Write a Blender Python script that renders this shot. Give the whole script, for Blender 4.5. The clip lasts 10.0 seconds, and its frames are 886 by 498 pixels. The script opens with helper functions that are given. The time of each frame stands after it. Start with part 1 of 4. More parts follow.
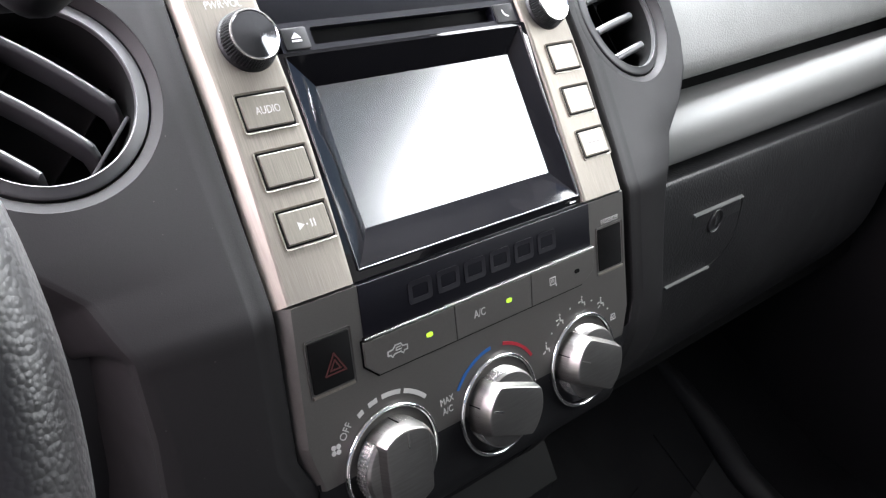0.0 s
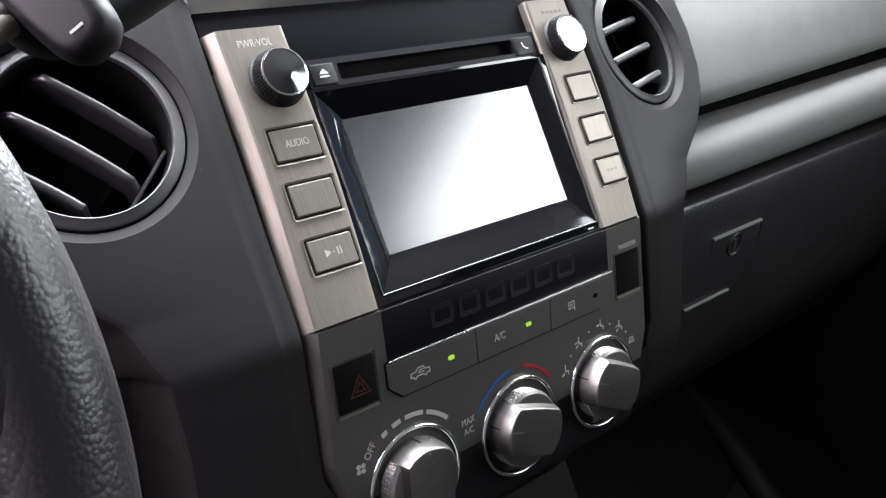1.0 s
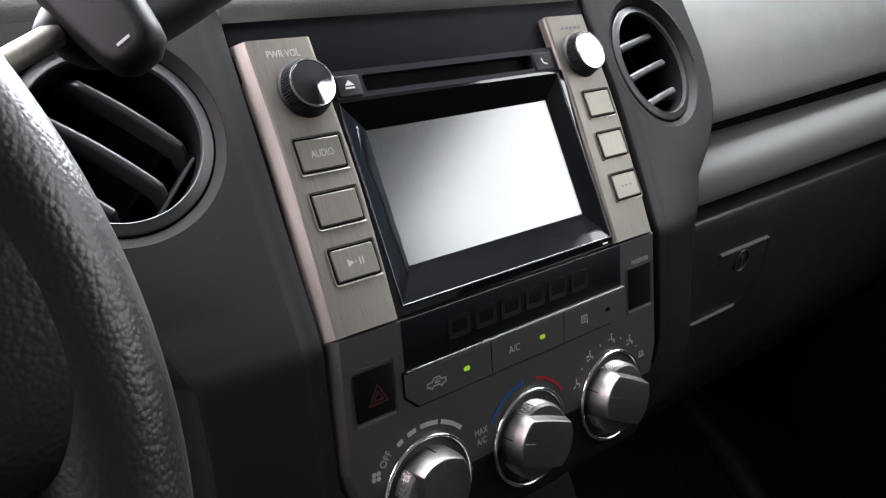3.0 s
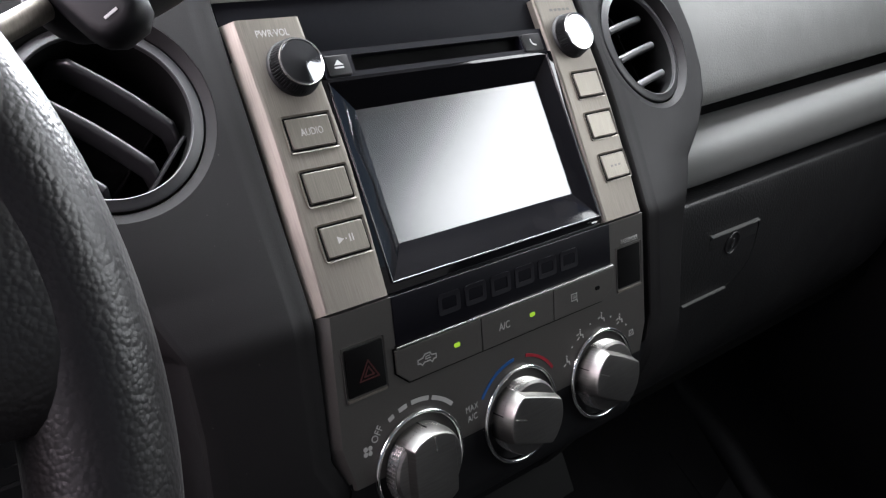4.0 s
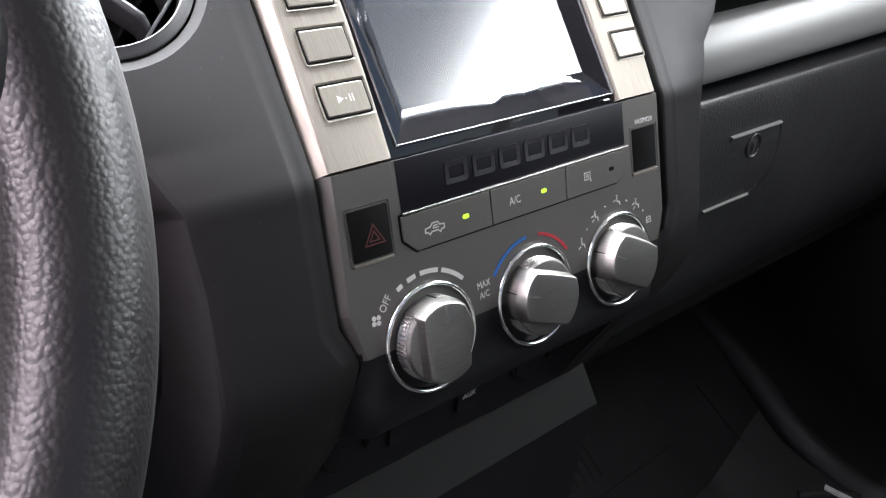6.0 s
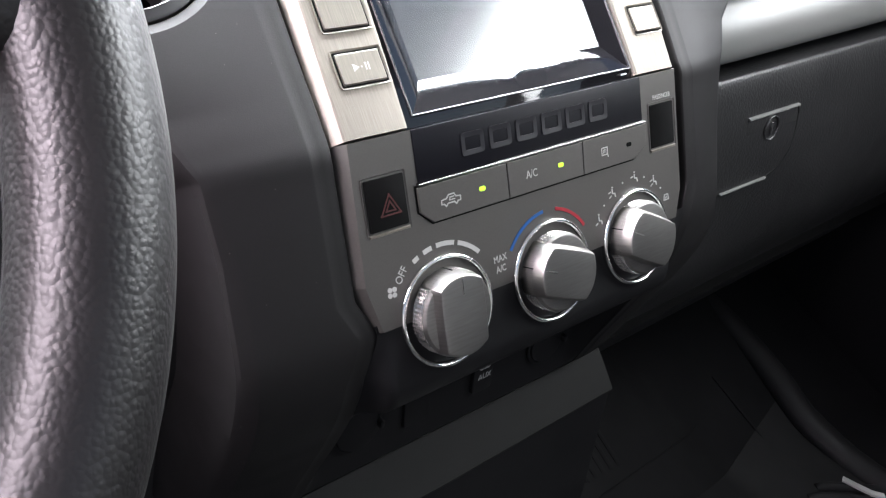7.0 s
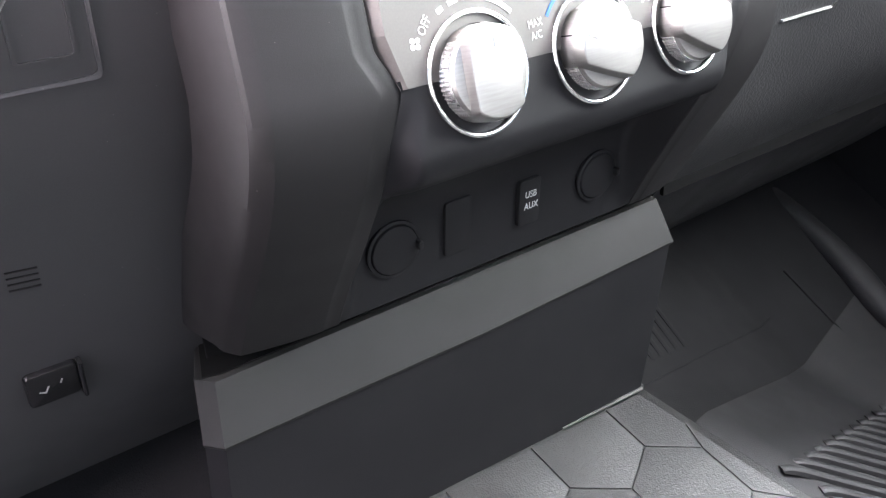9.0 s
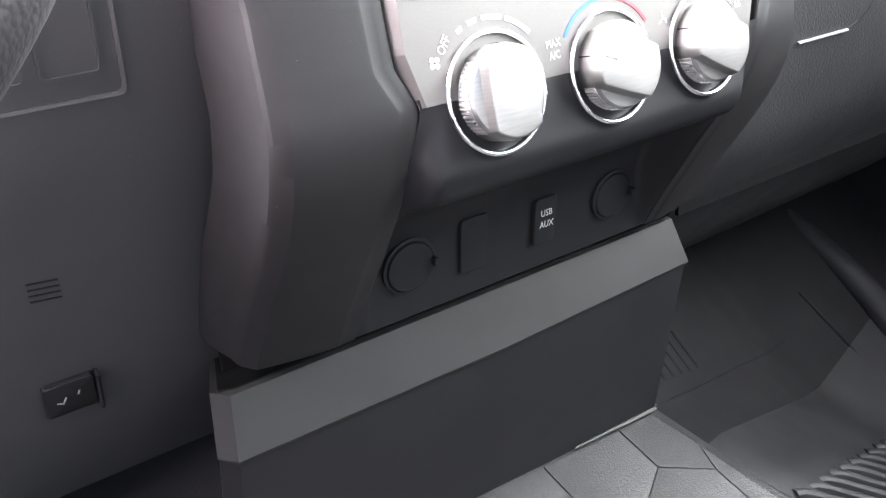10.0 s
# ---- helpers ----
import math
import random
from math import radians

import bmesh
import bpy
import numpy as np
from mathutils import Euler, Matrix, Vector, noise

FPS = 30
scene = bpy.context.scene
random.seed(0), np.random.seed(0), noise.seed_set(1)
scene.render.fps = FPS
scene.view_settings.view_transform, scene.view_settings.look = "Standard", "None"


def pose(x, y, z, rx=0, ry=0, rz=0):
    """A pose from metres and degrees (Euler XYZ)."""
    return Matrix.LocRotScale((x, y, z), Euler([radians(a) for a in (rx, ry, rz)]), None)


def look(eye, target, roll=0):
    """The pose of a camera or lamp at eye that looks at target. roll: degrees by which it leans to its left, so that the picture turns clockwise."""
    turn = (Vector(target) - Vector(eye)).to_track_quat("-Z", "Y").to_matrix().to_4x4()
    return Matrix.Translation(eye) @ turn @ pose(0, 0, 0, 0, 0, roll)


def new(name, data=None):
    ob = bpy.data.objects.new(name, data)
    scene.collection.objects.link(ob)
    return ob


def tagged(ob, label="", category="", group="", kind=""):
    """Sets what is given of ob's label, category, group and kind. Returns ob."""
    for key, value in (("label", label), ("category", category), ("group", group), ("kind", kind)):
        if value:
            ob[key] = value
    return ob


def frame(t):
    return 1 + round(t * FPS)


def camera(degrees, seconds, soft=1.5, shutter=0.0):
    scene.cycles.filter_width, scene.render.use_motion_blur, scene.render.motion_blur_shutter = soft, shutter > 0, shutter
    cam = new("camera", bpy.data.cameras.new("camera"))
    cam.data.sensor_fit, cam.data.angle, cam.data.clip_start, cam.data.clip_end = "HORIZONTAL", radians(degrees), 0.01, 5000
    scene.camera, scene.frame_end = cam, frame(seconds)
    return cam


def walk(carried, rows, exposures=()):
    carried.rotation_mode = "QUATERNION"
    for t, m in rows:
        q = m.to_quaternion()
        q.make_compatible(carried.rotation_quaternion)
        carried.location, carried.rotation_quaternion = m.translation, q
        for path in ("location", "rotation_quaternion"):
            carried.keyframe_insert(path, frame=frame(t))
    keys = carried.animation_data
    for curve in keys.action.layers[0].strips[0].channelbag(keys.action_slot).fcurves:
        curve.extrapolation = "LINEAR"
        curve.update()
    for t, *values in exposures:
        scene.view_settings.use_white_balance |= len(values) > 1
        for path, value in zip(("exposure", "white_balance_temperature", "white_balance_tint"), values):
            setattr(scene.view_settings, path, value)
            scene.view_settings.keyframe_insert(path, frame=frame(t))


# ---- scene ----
cam = camera(55.29, 10.0, 1.25)
ROWS = [
    (0, -0.3232, -0.3258, 0.1782, 65.24, -2.06, -42.48),
    (0.5, -0.3190, -0.3340, 0.1835, 66.13, -1.06, -40.87),
    (1, -0.3313, -0.3367, 0.1895, 66.39, -1.41, -40.96),
    (1.5, -0.3320, -0.3350, 0.1893, 66.22, -1.94, -41.36),
    (2, -0.3363, -0.3339, 0.1993, 67.02, -2.32, -40.94),
    (2.5, -0.3420, -0.3330, 0.1966, 66.95, -2.61, -40.47),
    (2.7, -0.3436, -0.3292, 0.1967, 66.70, -2.85, -40.56),
    (3.8, -0.3443, -0.3388, 0.1890, 66.54, -2.74, -41.10),
    (4, -0.3454, -0.3403, 0.1891, 66.27, -2.58, -40.93),
    (4.5, -0.3506, -0.3369, 0.1819, 65.95, -2.34, -40.30),
    (5, -0.3502, -0.3425, 0.1810, 65.78, -1.90, -40.28),
    (5.5, -0.3511, -0.3445, 0.1607, 64.87, -1.34, -40.27),
    (6, -0.3451, -0.3586, 0.1256, 65.12, -0.27, -40.06),
    (6.2, -0.3457, -0.3614, 0.1210, 65.23, -0.09, -39.64),
    (7.3, -0.3492, -0.3582, 0.1036, 65.28, 0.27, -39.26),
    (7.5, -0.3489, -0.3619, 0.0984, 65.61, 0.96, -39.48),
    (8, -0.3441, -0.3735, 0.0571, 65.59, 1.89, -39.85),
    (8.5, -0.3477, -0.3769, 0.0018, 65.27, 3.48, -38.07),
    (9, -0.3485, -0.3757, -0.0154, 64.90, 4.37, -36.82),
    (9.5, -0.3485, -0.3761, -0.0154, 65.73, 4.16, -36.71),
    (9.8, -0.3490, -0.3762, -0.0145, 66.13, 4.12, -36.49),
    (10, -0.3517, -0.3763, -0.0142, 66.15, 4.06, -35.78),
]
EXPOSURES = [(0.0, 0.45), (0.5, -0.2), (1.0, -0.35), (2.0, -0.6), (2.5, -0.9), (4.0, -0.75), (5.0, -0.5), (5.5, -0.25), (6.0, 0.55), (7.5, 0.85), (8.0, 1.2), (8.5, 2.25), (9.0, 3.0), (10.0, 3.15)]
walk(cam, [(t, pose(x, y, z, rx, ry, rz)) for t, x, y, z, rx, ry, rz in ROWS], [(t, e, 6100, 10) for t, e in EXPOSURES])

# ---- world, light ----
world = bpy.data.worlds.new("sky")
scene.world = world
world.use_nodes = True
wn = world.node_tree.nodes
sky = wn.new("ShaderNodeTexSky")
sky.sky_type = "NISHITA"
sky.sun_disc = False
sky.sun_elevation, sky.sun_rotation = radians(42), radians(140)
world.node_tree.links.new(sky.outputs[0], wn["Background"].inputs[0])
wn["Background"].inputs[1].default_value = 0.05


def window_lamp(name, eye, target, wide, high, watts, tint, spread):
    data = bpy.data.lights.new(name, "AREA")
    data.shape, data.size, data.size_y, data.energy, data.color = "RECTANGLE", wide, high, watts, tint
    data.spread = radians(spread)
    lamp = new(name, data)
    lamp.matrix_world = look(eye, target)
    return lamp


window_lamp("windscreen_daylight", (0.12, 0.375, 0.430), (0.12, 0.375 - 0.62, 0.430 - 0.78), 1.44, 0.72, 186.0, (1.0, 0.99, 0.985), 180)
window_lamp("passenger_window_daylight", (0.82, -0.56, 0.45), (0.0, -0.42, 0.30), 0.70, 0.44, 8.4, (1.0, 0.985, 0.95), 150)
window_lamp("driver_window_daylight", (-0.84, -0.05, 0.45), (0.0, -0.14, 0.06), 0.72, 0.38, 16.0, (1.0, 0.82, 0.865), 170)
window_lamp("open_door_daylight", (-0.86, -0.58, -0.06), (0.0, -0.35, -0.06), 0.64, 0.52, 0.5, (1.0, 0.87, 0.90), 160)

# ---- materials ----


def material(name, colour, rough=0.5, metal=0.0, grain=0.0, scale=400.0, bump=0.0, stretch=(1, 1, 1), wear=0.15, coat=0.0, spec=0.5, glow=None):
    m = bpy.data.materials.new(name)
    m.use_nodes = True
    nt = m.node_tree
    p = nt.nodes["Principled BSDF"]
    p.inputs["Base Color"].default_value = (*colour, 1)
    p.inputs["Roughness"].default_value = rough
    p.inputs["Metallic"].default_value = metal
    p.inputs["Specular IOR Level"].default_value = spec
    p.inputs["Coat Weight"].default_value = coat
    p.inputs["Coat Roughness"].default_value = 0.08
    if glow:
        p.inputs["Emission Color"].default_value = (*glow[:3], 1)
        p.inputs["Emission Strength"].default_value = glow[3]
    if grain or bump:
        co = nt.nodes.new("ShaderNodeTexCoord")
        mp = nt.nodes.new("ShaderNodeMapping")
        mp.inputs["Scale"].default_value = stretch
        nt.links.new(co.outputs["Object"], mp.inputs[0])
        fine = nt.nodes.new("ShaderNodeTexNoise")
        fine.inputs["Scale"].default_value = scale
        fine.inputs["Detail"].default_value = 3
        nt.links.new(mp.outputs[0], fine.inputs[0])
        broad = nt.nodes.new("ShaderNodeTexNoise")
        broad.inputs["Scale"].default_value = 14
        broad.inputs["Detail"].default_value = 4
        nt.links.new(co.outputs["Object"], broad.inputs[0])
        if grain:
            mix = nt.nodes.new("ShaderNodeMix")
            mix.data_type = "RGBA"
            mix.inputs["A"].default_value = (*[c * (1 - grain) for c in colour], 1)
            mix.inputs["B"].default_value = (*[min(1, c * (1 + grain)) for c in colour], 1)
            nt.links.new(fine.outputs[0], mix.inputs["Factor"])
            nt.links.new(mix.outputs["Result"], p.inputs["Base Color"])
        ramp = nt.nodes.new("ShaderNodeMapRange")
        ramp.inputs["From Min"].default_value, ramp.inputs["From Max"].default_value = 0.3, 0.7
        ramp.inputs["To Min"].default_value, ramp.inputs["To Max"].default_value = rough * (1 - wear), min(1, rough * (1 + wear))
        nt.links.new(broad.outputs[0], ramp.inputs[0])
        nt.links.new(ramp.outputs[0], p.inputs["Roughness"])
        if bump:
            b = nt.nodes.new("ShaderNodeBump")
            b.inputs["Strength"].default_value = bump
            b.inputs["Distance"].default_value = 0.0006
            nt.links.new(fine.outputs[0], b.inputs["Height"])
            nt.links.new(b.outputs[0], p.inputs["Normal"])
    return m


def leather(name, colour, rough, cell, depth, spec=0.5):
    """Pebbled grain: cells parted by fine creases."""
    m = material(name, colour, rough, grain=0.12, scale=60, wear=0.2, spec=spec)
    nt = m.node_tree
    co = nt.nodes.new("ShaderNodeTexCoord")
    wob = nt.nodes.new("ShaderNodeTexNoise")
    wob.inputs["Scale"].default_value = cell * 0.8
    add = nt.nodes.new("ShaderNodeVectorMath")
    add.operation = "MULTIPLY_ADD"
    add.inputs[1].default_value = (0.3 / cell,) * 3
    nt.links.new(co.outputs["Object"], wob.inputs[0])
    nt.links.new(wob.outputs["Color"], add.inputs[0])
    nt.links.new(co.outputs["Object"], add.inputs[2])
    v = nt.nodes.new("ShaderNodeTexVoronoi")
    v.feature = "SMOOTH_F1"
    v.inputs["Scale"].default_value = cell
    v.inputs["Smoothness"].default_value = 0.35
    nt.links.new(add.outputs[0], v.inputs["Vector"])
    b = nt.nodes.new("ShaderNodeBump")
    b.invert = True
    b.inputs["Strength"].default_value = depth
    b.inputs["Distance"].default_value = 0.35 / cell
    nt.links.new(v.outputs["Distance"], b.inputs["Height"])
    nt.links.new(b.outputs[0], nt.nodes["Principled BSDF"].inputs["Normal"])
    return m


SILVER = material("brushed_silver", (0.190, 0.174, 0.150), 0.53, 0.9, grain=0.30, scale=60, bump=0.12, stretch=(30, 0.9, 8))
BUTTON = material("button_silver", (0.175, 0.162, 0.139), 0.42, 0.9, grain=0.26, scale=60, bump=0.10, stretch=(30, 0.9, 8))
GUNMETAL = material("gunmetal_paint", (0.096, 0.092, 0.0852), 0.47, 0.48, grain=0.10, scale=900, bump=0.03)
SHROUD = material("shroud_plastic", (0.0122, 0.0117, 0.0119), 0.52, grain=0.15, scale=1500, bump=0.10, spec=0.24)
DARK = material("black_plastic", (0.006, 0.006, 0.0065), 0.50, grain=0.15, scale=1200, bump=0.08, spec=0.25)
PANEL = material("lower_panel_plastic", (0.0075, 0.0075, 0.0083), 0.52, grain=0.15, scale=1200, bump=0.08, spec=0.24)
GLOSS = material("piano_black", (0.004, 0.004, 0.005), 0.06, grain=0.05, scale=20, wear=0.5, coat=0.5)
SCREEN = material("touch_screen", (0.016, 0.021, 0.028), 0.20, grain=0.05, scale=30, wear=0.06, coat=1.0, spec=1.0)
SCREEN.node_tree.nodes["Principled BSDF"].inputs["Coat IOR"].default_value = 1.85
SCREEN.node_tree.nodes["Principled BSDF"].inputs["Coat Roughness"].default_value = 0.20
SLAT = material("vent_slat", (0.020, 0.020, 0.0215), 0.34, grain=0.1, scale=900, spec=1.0)
RIDGE = material("ribbed_rubber", (0.0075, 0.0075, 0.008), 0.58, grain=0.2, scale=900, bump=0.3, spec=0.25)
# Near-black: paints in the shade of gaps and cavities, also colours black parts.
SHADE_BLACK = material("shade_black", (0.003, 0.003, 0.003), 0.8, grain=0.1, scale=200, spec=0.1)
CHROME = material("chrome", (0.90, 0.90, 0.89), 0.17, 1.0, grain=0.04, scale=90)
KNOB = material("spun_metal", (0.36, 0.353, 0.335), 0.36, 1.0, grain=0.18, scale=55, bump=0.07, stretch=(1.2, 14, 1.2))
# Base colour raised above the other plastics to paint in lens haze.
KNEE = material("knee_plastic_hazed", (0.028, 0.028, 0.029), 0.50, grain=0.15, scale=1200, bump=0.10)
PAD = leather("dash_pad_grain", (0.145, 0.146, 0.139), 0.46, 620, 0.36)
VENTRING = material("vent_ring_plastic", (0.032, 0.032, 0.033), 0.40, grain=0.1, scale=1500, bump=0.06)
KNURL = material("knurled_metal", (0.62, 0.61, 0.59), 0.28, 0.95, grain=0.1, scale=300)
BOLSTER = material("bolster_satin", (0.175, 0.176, 0.169), 0.46, grain=0.08, scale=1500, bump=0.05)
DOORSKIN = leather("glove_door_grain", (0.0185, 0.0185, 0.0189), 0.42, 430, 0.38)
RIM = leather("wheel_leather", (0.0065, 0.0057, 0.0059), 0.42, 660, 0.30, 0.58)
GREYLIP = material("bin_lip_plastic", (0.0115, 0.0117, 0.0110), 0.58, grain=0.10, scale=1200, bump=0.08, spec=0.22)
MAT = leather("rubber_mat", (0.018, 0.018, 0.0176), 0.44, 620, 0.5, 0.35)
CARPET = material("floor_carpet", (0.0075, 0.0075, 0.0079), 0.9, grain=0.40, scale=700, bump=0.8, spec=0.1)
LINING = material("cab_lining", (0.075, 0.072, 0.070), 0.85, grain=0.10, scale=500, bump=0.2)
WHITE = material("white_print", (0.40, 0.40, 0.39), 0.5)
PRINT = material("pale_print", (0.34, 0.335, 0.315), 0.5)
GREY = material("grey_print", (0.46, 0.46, 0.442), 0.5)
BLUE = material("blue_print", (0.008, 0.085, 0.285), 0.45)
RED = material("red_print", (0.34, 0.019, 0.032), 0.45)
HAZARD = material("hazard_red", (0.055, 0.0075, 0.0075), 0.5)
BADGE = material("badge_plastic", (0.009, 0.009, 0.012), 0.34, grain=0.1, scale=900, spec=0.6)
STRIP = material("badge_strip_plastic", (0.0036, 0.0036, 0.0062), 0.48, grain=0.1, scale=900, bump=0.03, spec=0.16)
# Black darkened further, so the brow's shade is in the colour.
RADIOTOP = material("radio_black_shaded", (0.0026, 0.0027, 0.0044), 0.60, grain=0.1, scale=900, bump=0.04, spec=0.08)
LEVER = material("lever_plastic", (0.0045, 0.0045, 0.0052), 0.46, grain=0.1, scale=1200, bump=0.05, spec=0.22)
LEDGE = material("polished_gunmetal", (0.17, 0.167, 0.16), 0.28, 0.95, grain=0.08, scale=300)
LED = material("green_lamp", (0.45, 0.7, 0.05), 0.4, glow=(0.52, 0.95, 0.04, 0.55))



def dusty(m, amount, cell):
    """Stray dust specks over a dark surface."""
    nt = m.node_tree
    p = nt.nodes["Principled BSDF"]
    co = nt.nodes.new("ShaderNodeTexCoord")
    v = nt.nodes.new("ShaderNodeTexVoronoi")
    v.inputs["Scale"].default_value = cell
    nt.links.new(co.outputs["Object"], v.inputs["Vector"])
    speck = nt.nodes.new("ShaderNodeMapRange")
    speck.inputs["From Min"].default_value, speck.inputs["From Max"].default_value = 0.035, 0.018
    speck.inputs["To Min"].default_value, speck.inputs["To Max"].default_value = 0.0, amount
    nt.links.new(v.outputs["Distance"], speck.inputs[0])
    mix = nt.nodes.new("ShaderNodeMix")
    mix.data_type = "RGBA"
    mix.inputs["B"].default_value = (0.32, 0.31, 0.29, 1)
    old = p.inputs["Base Color"].links[0].from_socket
    nt.links.new(old, mix.inputs["A"])
    nt.links.new(speck.outputs[0], mix.inputs["Factor"])
    nt.links.new(mix.outputs["Result"], p.inputs["Base Color"])


def moulded(m, size, slope):
    """The faint waviness of a glossy moulding."""
    nt = m.node_tree
    co = nt.nodes.new("ShaderNodeTexCoord")
    wave = nt.nodes.new("ShaderNodeTexNoise")
    wave.inputs["Scale"].default_value = 1.0 / size
    wave.inputs["Detail"].default_value = 1.0
    b = nt.nodes.new("ShaderNodeBump")
    b.inputs["Strength"].default_value = 1.0
    b.inputs["Distance"].default_value = slope * size
    nt.links.new(co.outputs["Object"], wave.inputs[0])
    nt.links.new(wave.outputs[0], b.inputs["Height"])
    nt.links.new(b.outputs[0], nt.nodes["Principled BSDF"].inputs["Normal"])


moulded(GLOSS, 0.045, 0.05)
for mat, amount, cell in ((SHROUD, 0.22, 85), (GLOSS, 0.12, 120), (PANEL, 0.15, 90), (DARK, 0.10, 110), (RIDGE, 0.25, 140), (MAT, 0.30, 160), (KNEE, 0.15, 80)):
    dusty(mat, amount, cell)

# ---- building helpers ----


def frame_at(origin, lean, yaw=0.0):
    """A frame on a face that leans back by lean degrees: x to the right, y up the face, z out of it."""
    a = radians(lean)
    m = Matrix(((1, 0, 0), (0, math.sin(a), -math.cos(a)), (0, math.cos(a), math.sin(a)))).to_4x4()
    return Matrix.Translation(origin) @ Matrix.Rotation(radians(yaw), 4, "Z") @ m


UPPER = frame_at((0, -0.0233, -0.017), 32.2)
LOWER = frame_at((0, -0.0233, -0.017), 11.4)


def thing(name, m, label, category, group="", kind=""):
    ob = new(name)
    ob.empty_display_size = 0.02
    ob.matrix_world = m
    return tagged(ob, label, category, group, kind)


def part(name, bm, mat, parent=None, label="", angle=35):
    me = bpy.data.meshes.new(name)
    bmesh.ops.recalc_face_normals(bm, faces=bm.faces)
    bm.to_mesh(me)
    bm.free()
    me.shade_smooth()
    me.set_sharp_from_angle(angle=radians(angle))
    me.materials.append(mat)
    ob = new(name, me)
    ob.parent = parent
    if label:
        tagged(ob, label)
    return ob


def rrect(u0, v0, u1, v1, r=0.0, seg=4):
    if r <= 0:
        return [(u0, v0), (u1, v0), (u1, v1), (u0, v1)]
    out = []
    for cx, cy, a in ((u1 - r, v0 + r, -90), (u1 - r, v1 - r, 0), (u0 + r, v1 - r, 90), (u0 + r, v0 + r, 180)):
        for k in range(seg + 1):
            b = radians(a + 90 * k / seg)
            out.append((cx + r * math.cos(b), cy + r * math.sin(b)))
    return out


def inset(poly, d):
    """The polygon (anticlockwise) with each edge moved inwards by d."""
    n, out = len(poly), []
    for i in range(n):
        p, q, r = Vector(poly[i - 1]), Vector(poly[i]), Vector(poly[(i + 1) % n])
        a, b = (q - p).normalized(), (r - q).normalized()
        na, nb = Vector((-a.y, a.x)), Vector((-b.y, b.x))
        s = na + nb
        s = s / max(s.dot(na), 0.3)
        out.append(tuple(q + s * d))
    return out


def loops(bm, rings, close=True, cap=(True, True)):
    rows = [[bm.verts.new(p) for p in ring] for ring in rings]
    n = len(rows[0])
    for a, b in zip(rows, rows[1:]):
        for i in range(n if close else n - 1):
            j = (i + 1) % n
            bm.faces.new((a[i], a[j], b[j], b[i]))
    if cap[0]:
        bm.faces.new(rows[0][::-1])
    if cap[1]:
        bm.faces.new(rows[-1])
    return rows


def plate(bm, poly, n0, n1, bevel=0.0):
    """A slab on the polygon from height n0 to n1, its upper edge rounded by bevel."""
    rings = [[(u, v, n0) for u, v in poly]]
    if bevel > 0:
        rings.append([(u, v, n1 - bevel) for u, v in poly])
        rings.append([(u, v, n1 - 0.3 * bevel) for u, v in inset(poly, 0.3 * bevel)])
        rings.append([(u, v, n1) for u, v in inset(poly, bevel)])
    else:
        rings.append([(u, v, n1) for u, v in poly])
    loops(bm, rings)
    return bm


def band(bm, outer, inner, n0, n1, n2=None):
    """A frame between two polygons of equally many corners: outer edge at n1, inner edge at n2, back at n0."""
    n2 = n1 if n2 is None else n2
    loops(bm, [[(u, v, n0) for u, v in outer], [(u, v, n1) for u, v in outer], [(u, v, n2) for u, v in inner], [(u, v, n0) for u, v in inner], [(u, v, n0) for u, v in outer]], cap=(False, False))
    bmesh.ops.remove_doubles(bm, verts=bm.verts, dist=1e-6)
    return bm


def lathe(bm, profile, cu, cv, seg=48, cap=(False, False), squash=1.0):
    loops(bm, [[(cu + r * math.cos(2 * math.pi * k / seg), cv + squash * r * math.sin(2 * math.pi * k / seg), n) for k in range(seg)] for r, n in profile], cap=cap)
    return bm


def arc(bm, cu, cv, r0, r1, a0, a1, n0, n1, seg=14):
    pts = [(cu + r1 * math.cos(radians(a0 + (a1 - a0) * k / seg)), cv + r1 * math.sin(radians(a0 + (a1 - a0) * k / seg))) for k in range(seg + 1)]
    pts += [(cu + r0 * math.cos(radians(a1 + (a0 - a1) * k / seg)), cv + r0 * math.sin(radians(a1 + (a0 - a1) * k / seg))) for k in range(seg + 1)]
    if a1 < a0:
        pts.reverse()
    return plate(bm, pts, n0, n1)


def bar(bm, a, b, w, n0, n1):
    a, b = Vector(a), Vector(b)
    d = (b - a).normalized() * w / 2
    s = Vector((-d.y, d.x))
    return plate(bm, [tuple(a - d - s), tuple(b + d - s), tuple(b + d + s), tuple(a - d + s)], n0, n1)


def stroke(bm, pts, w, n0, n1, closed=False):
    for a, b in zip(pts, pts[1:] + (pts[:1] if closed else [])):
        bar(bm, a, b, w, n0, n1)
    return bm


def tube(bm, pts, radii, seg=16, squash=1.0, cap=True):
    pts = [Vector(p) for p in pts]
    rings, side = [], None
    for i, p in enumerate(pts):
        d = (pts[min(i + 1, len(pts) - 1)] - pts[max(i - 1, 0)]).normalized()
        side = (side if side else (Vector((0, 0, 1)) if abs(d.z) < 0.9 else Vector((1, 0, 0))))
        side = (side - d * side.dot(d)).normalized()
        up = d.cross(side)
        r = radii[i] if isinstance(radii, (list, tuple)) else radii
        rings.append([p + side * r * math.cos(2 * math.pi * k / seg) + up * r * squash * math.sin(2 * math.pi * k / seg) for k in range(seg)])
    loops(bm, rings, cap=(cap, cap))
    return bm


def sweep_x(bm, profile, xs, shift=None):
    """A closed or open section (y, z) drawn along x; shift(x) moves it."""
    rings = []
    for x in xs:
        dy, dz = shift(x) if shift else (0, 0)
        rings.append([(x, y + dy, z + dz) for y, z in profile])
    loops(bm, rings)
    return bm


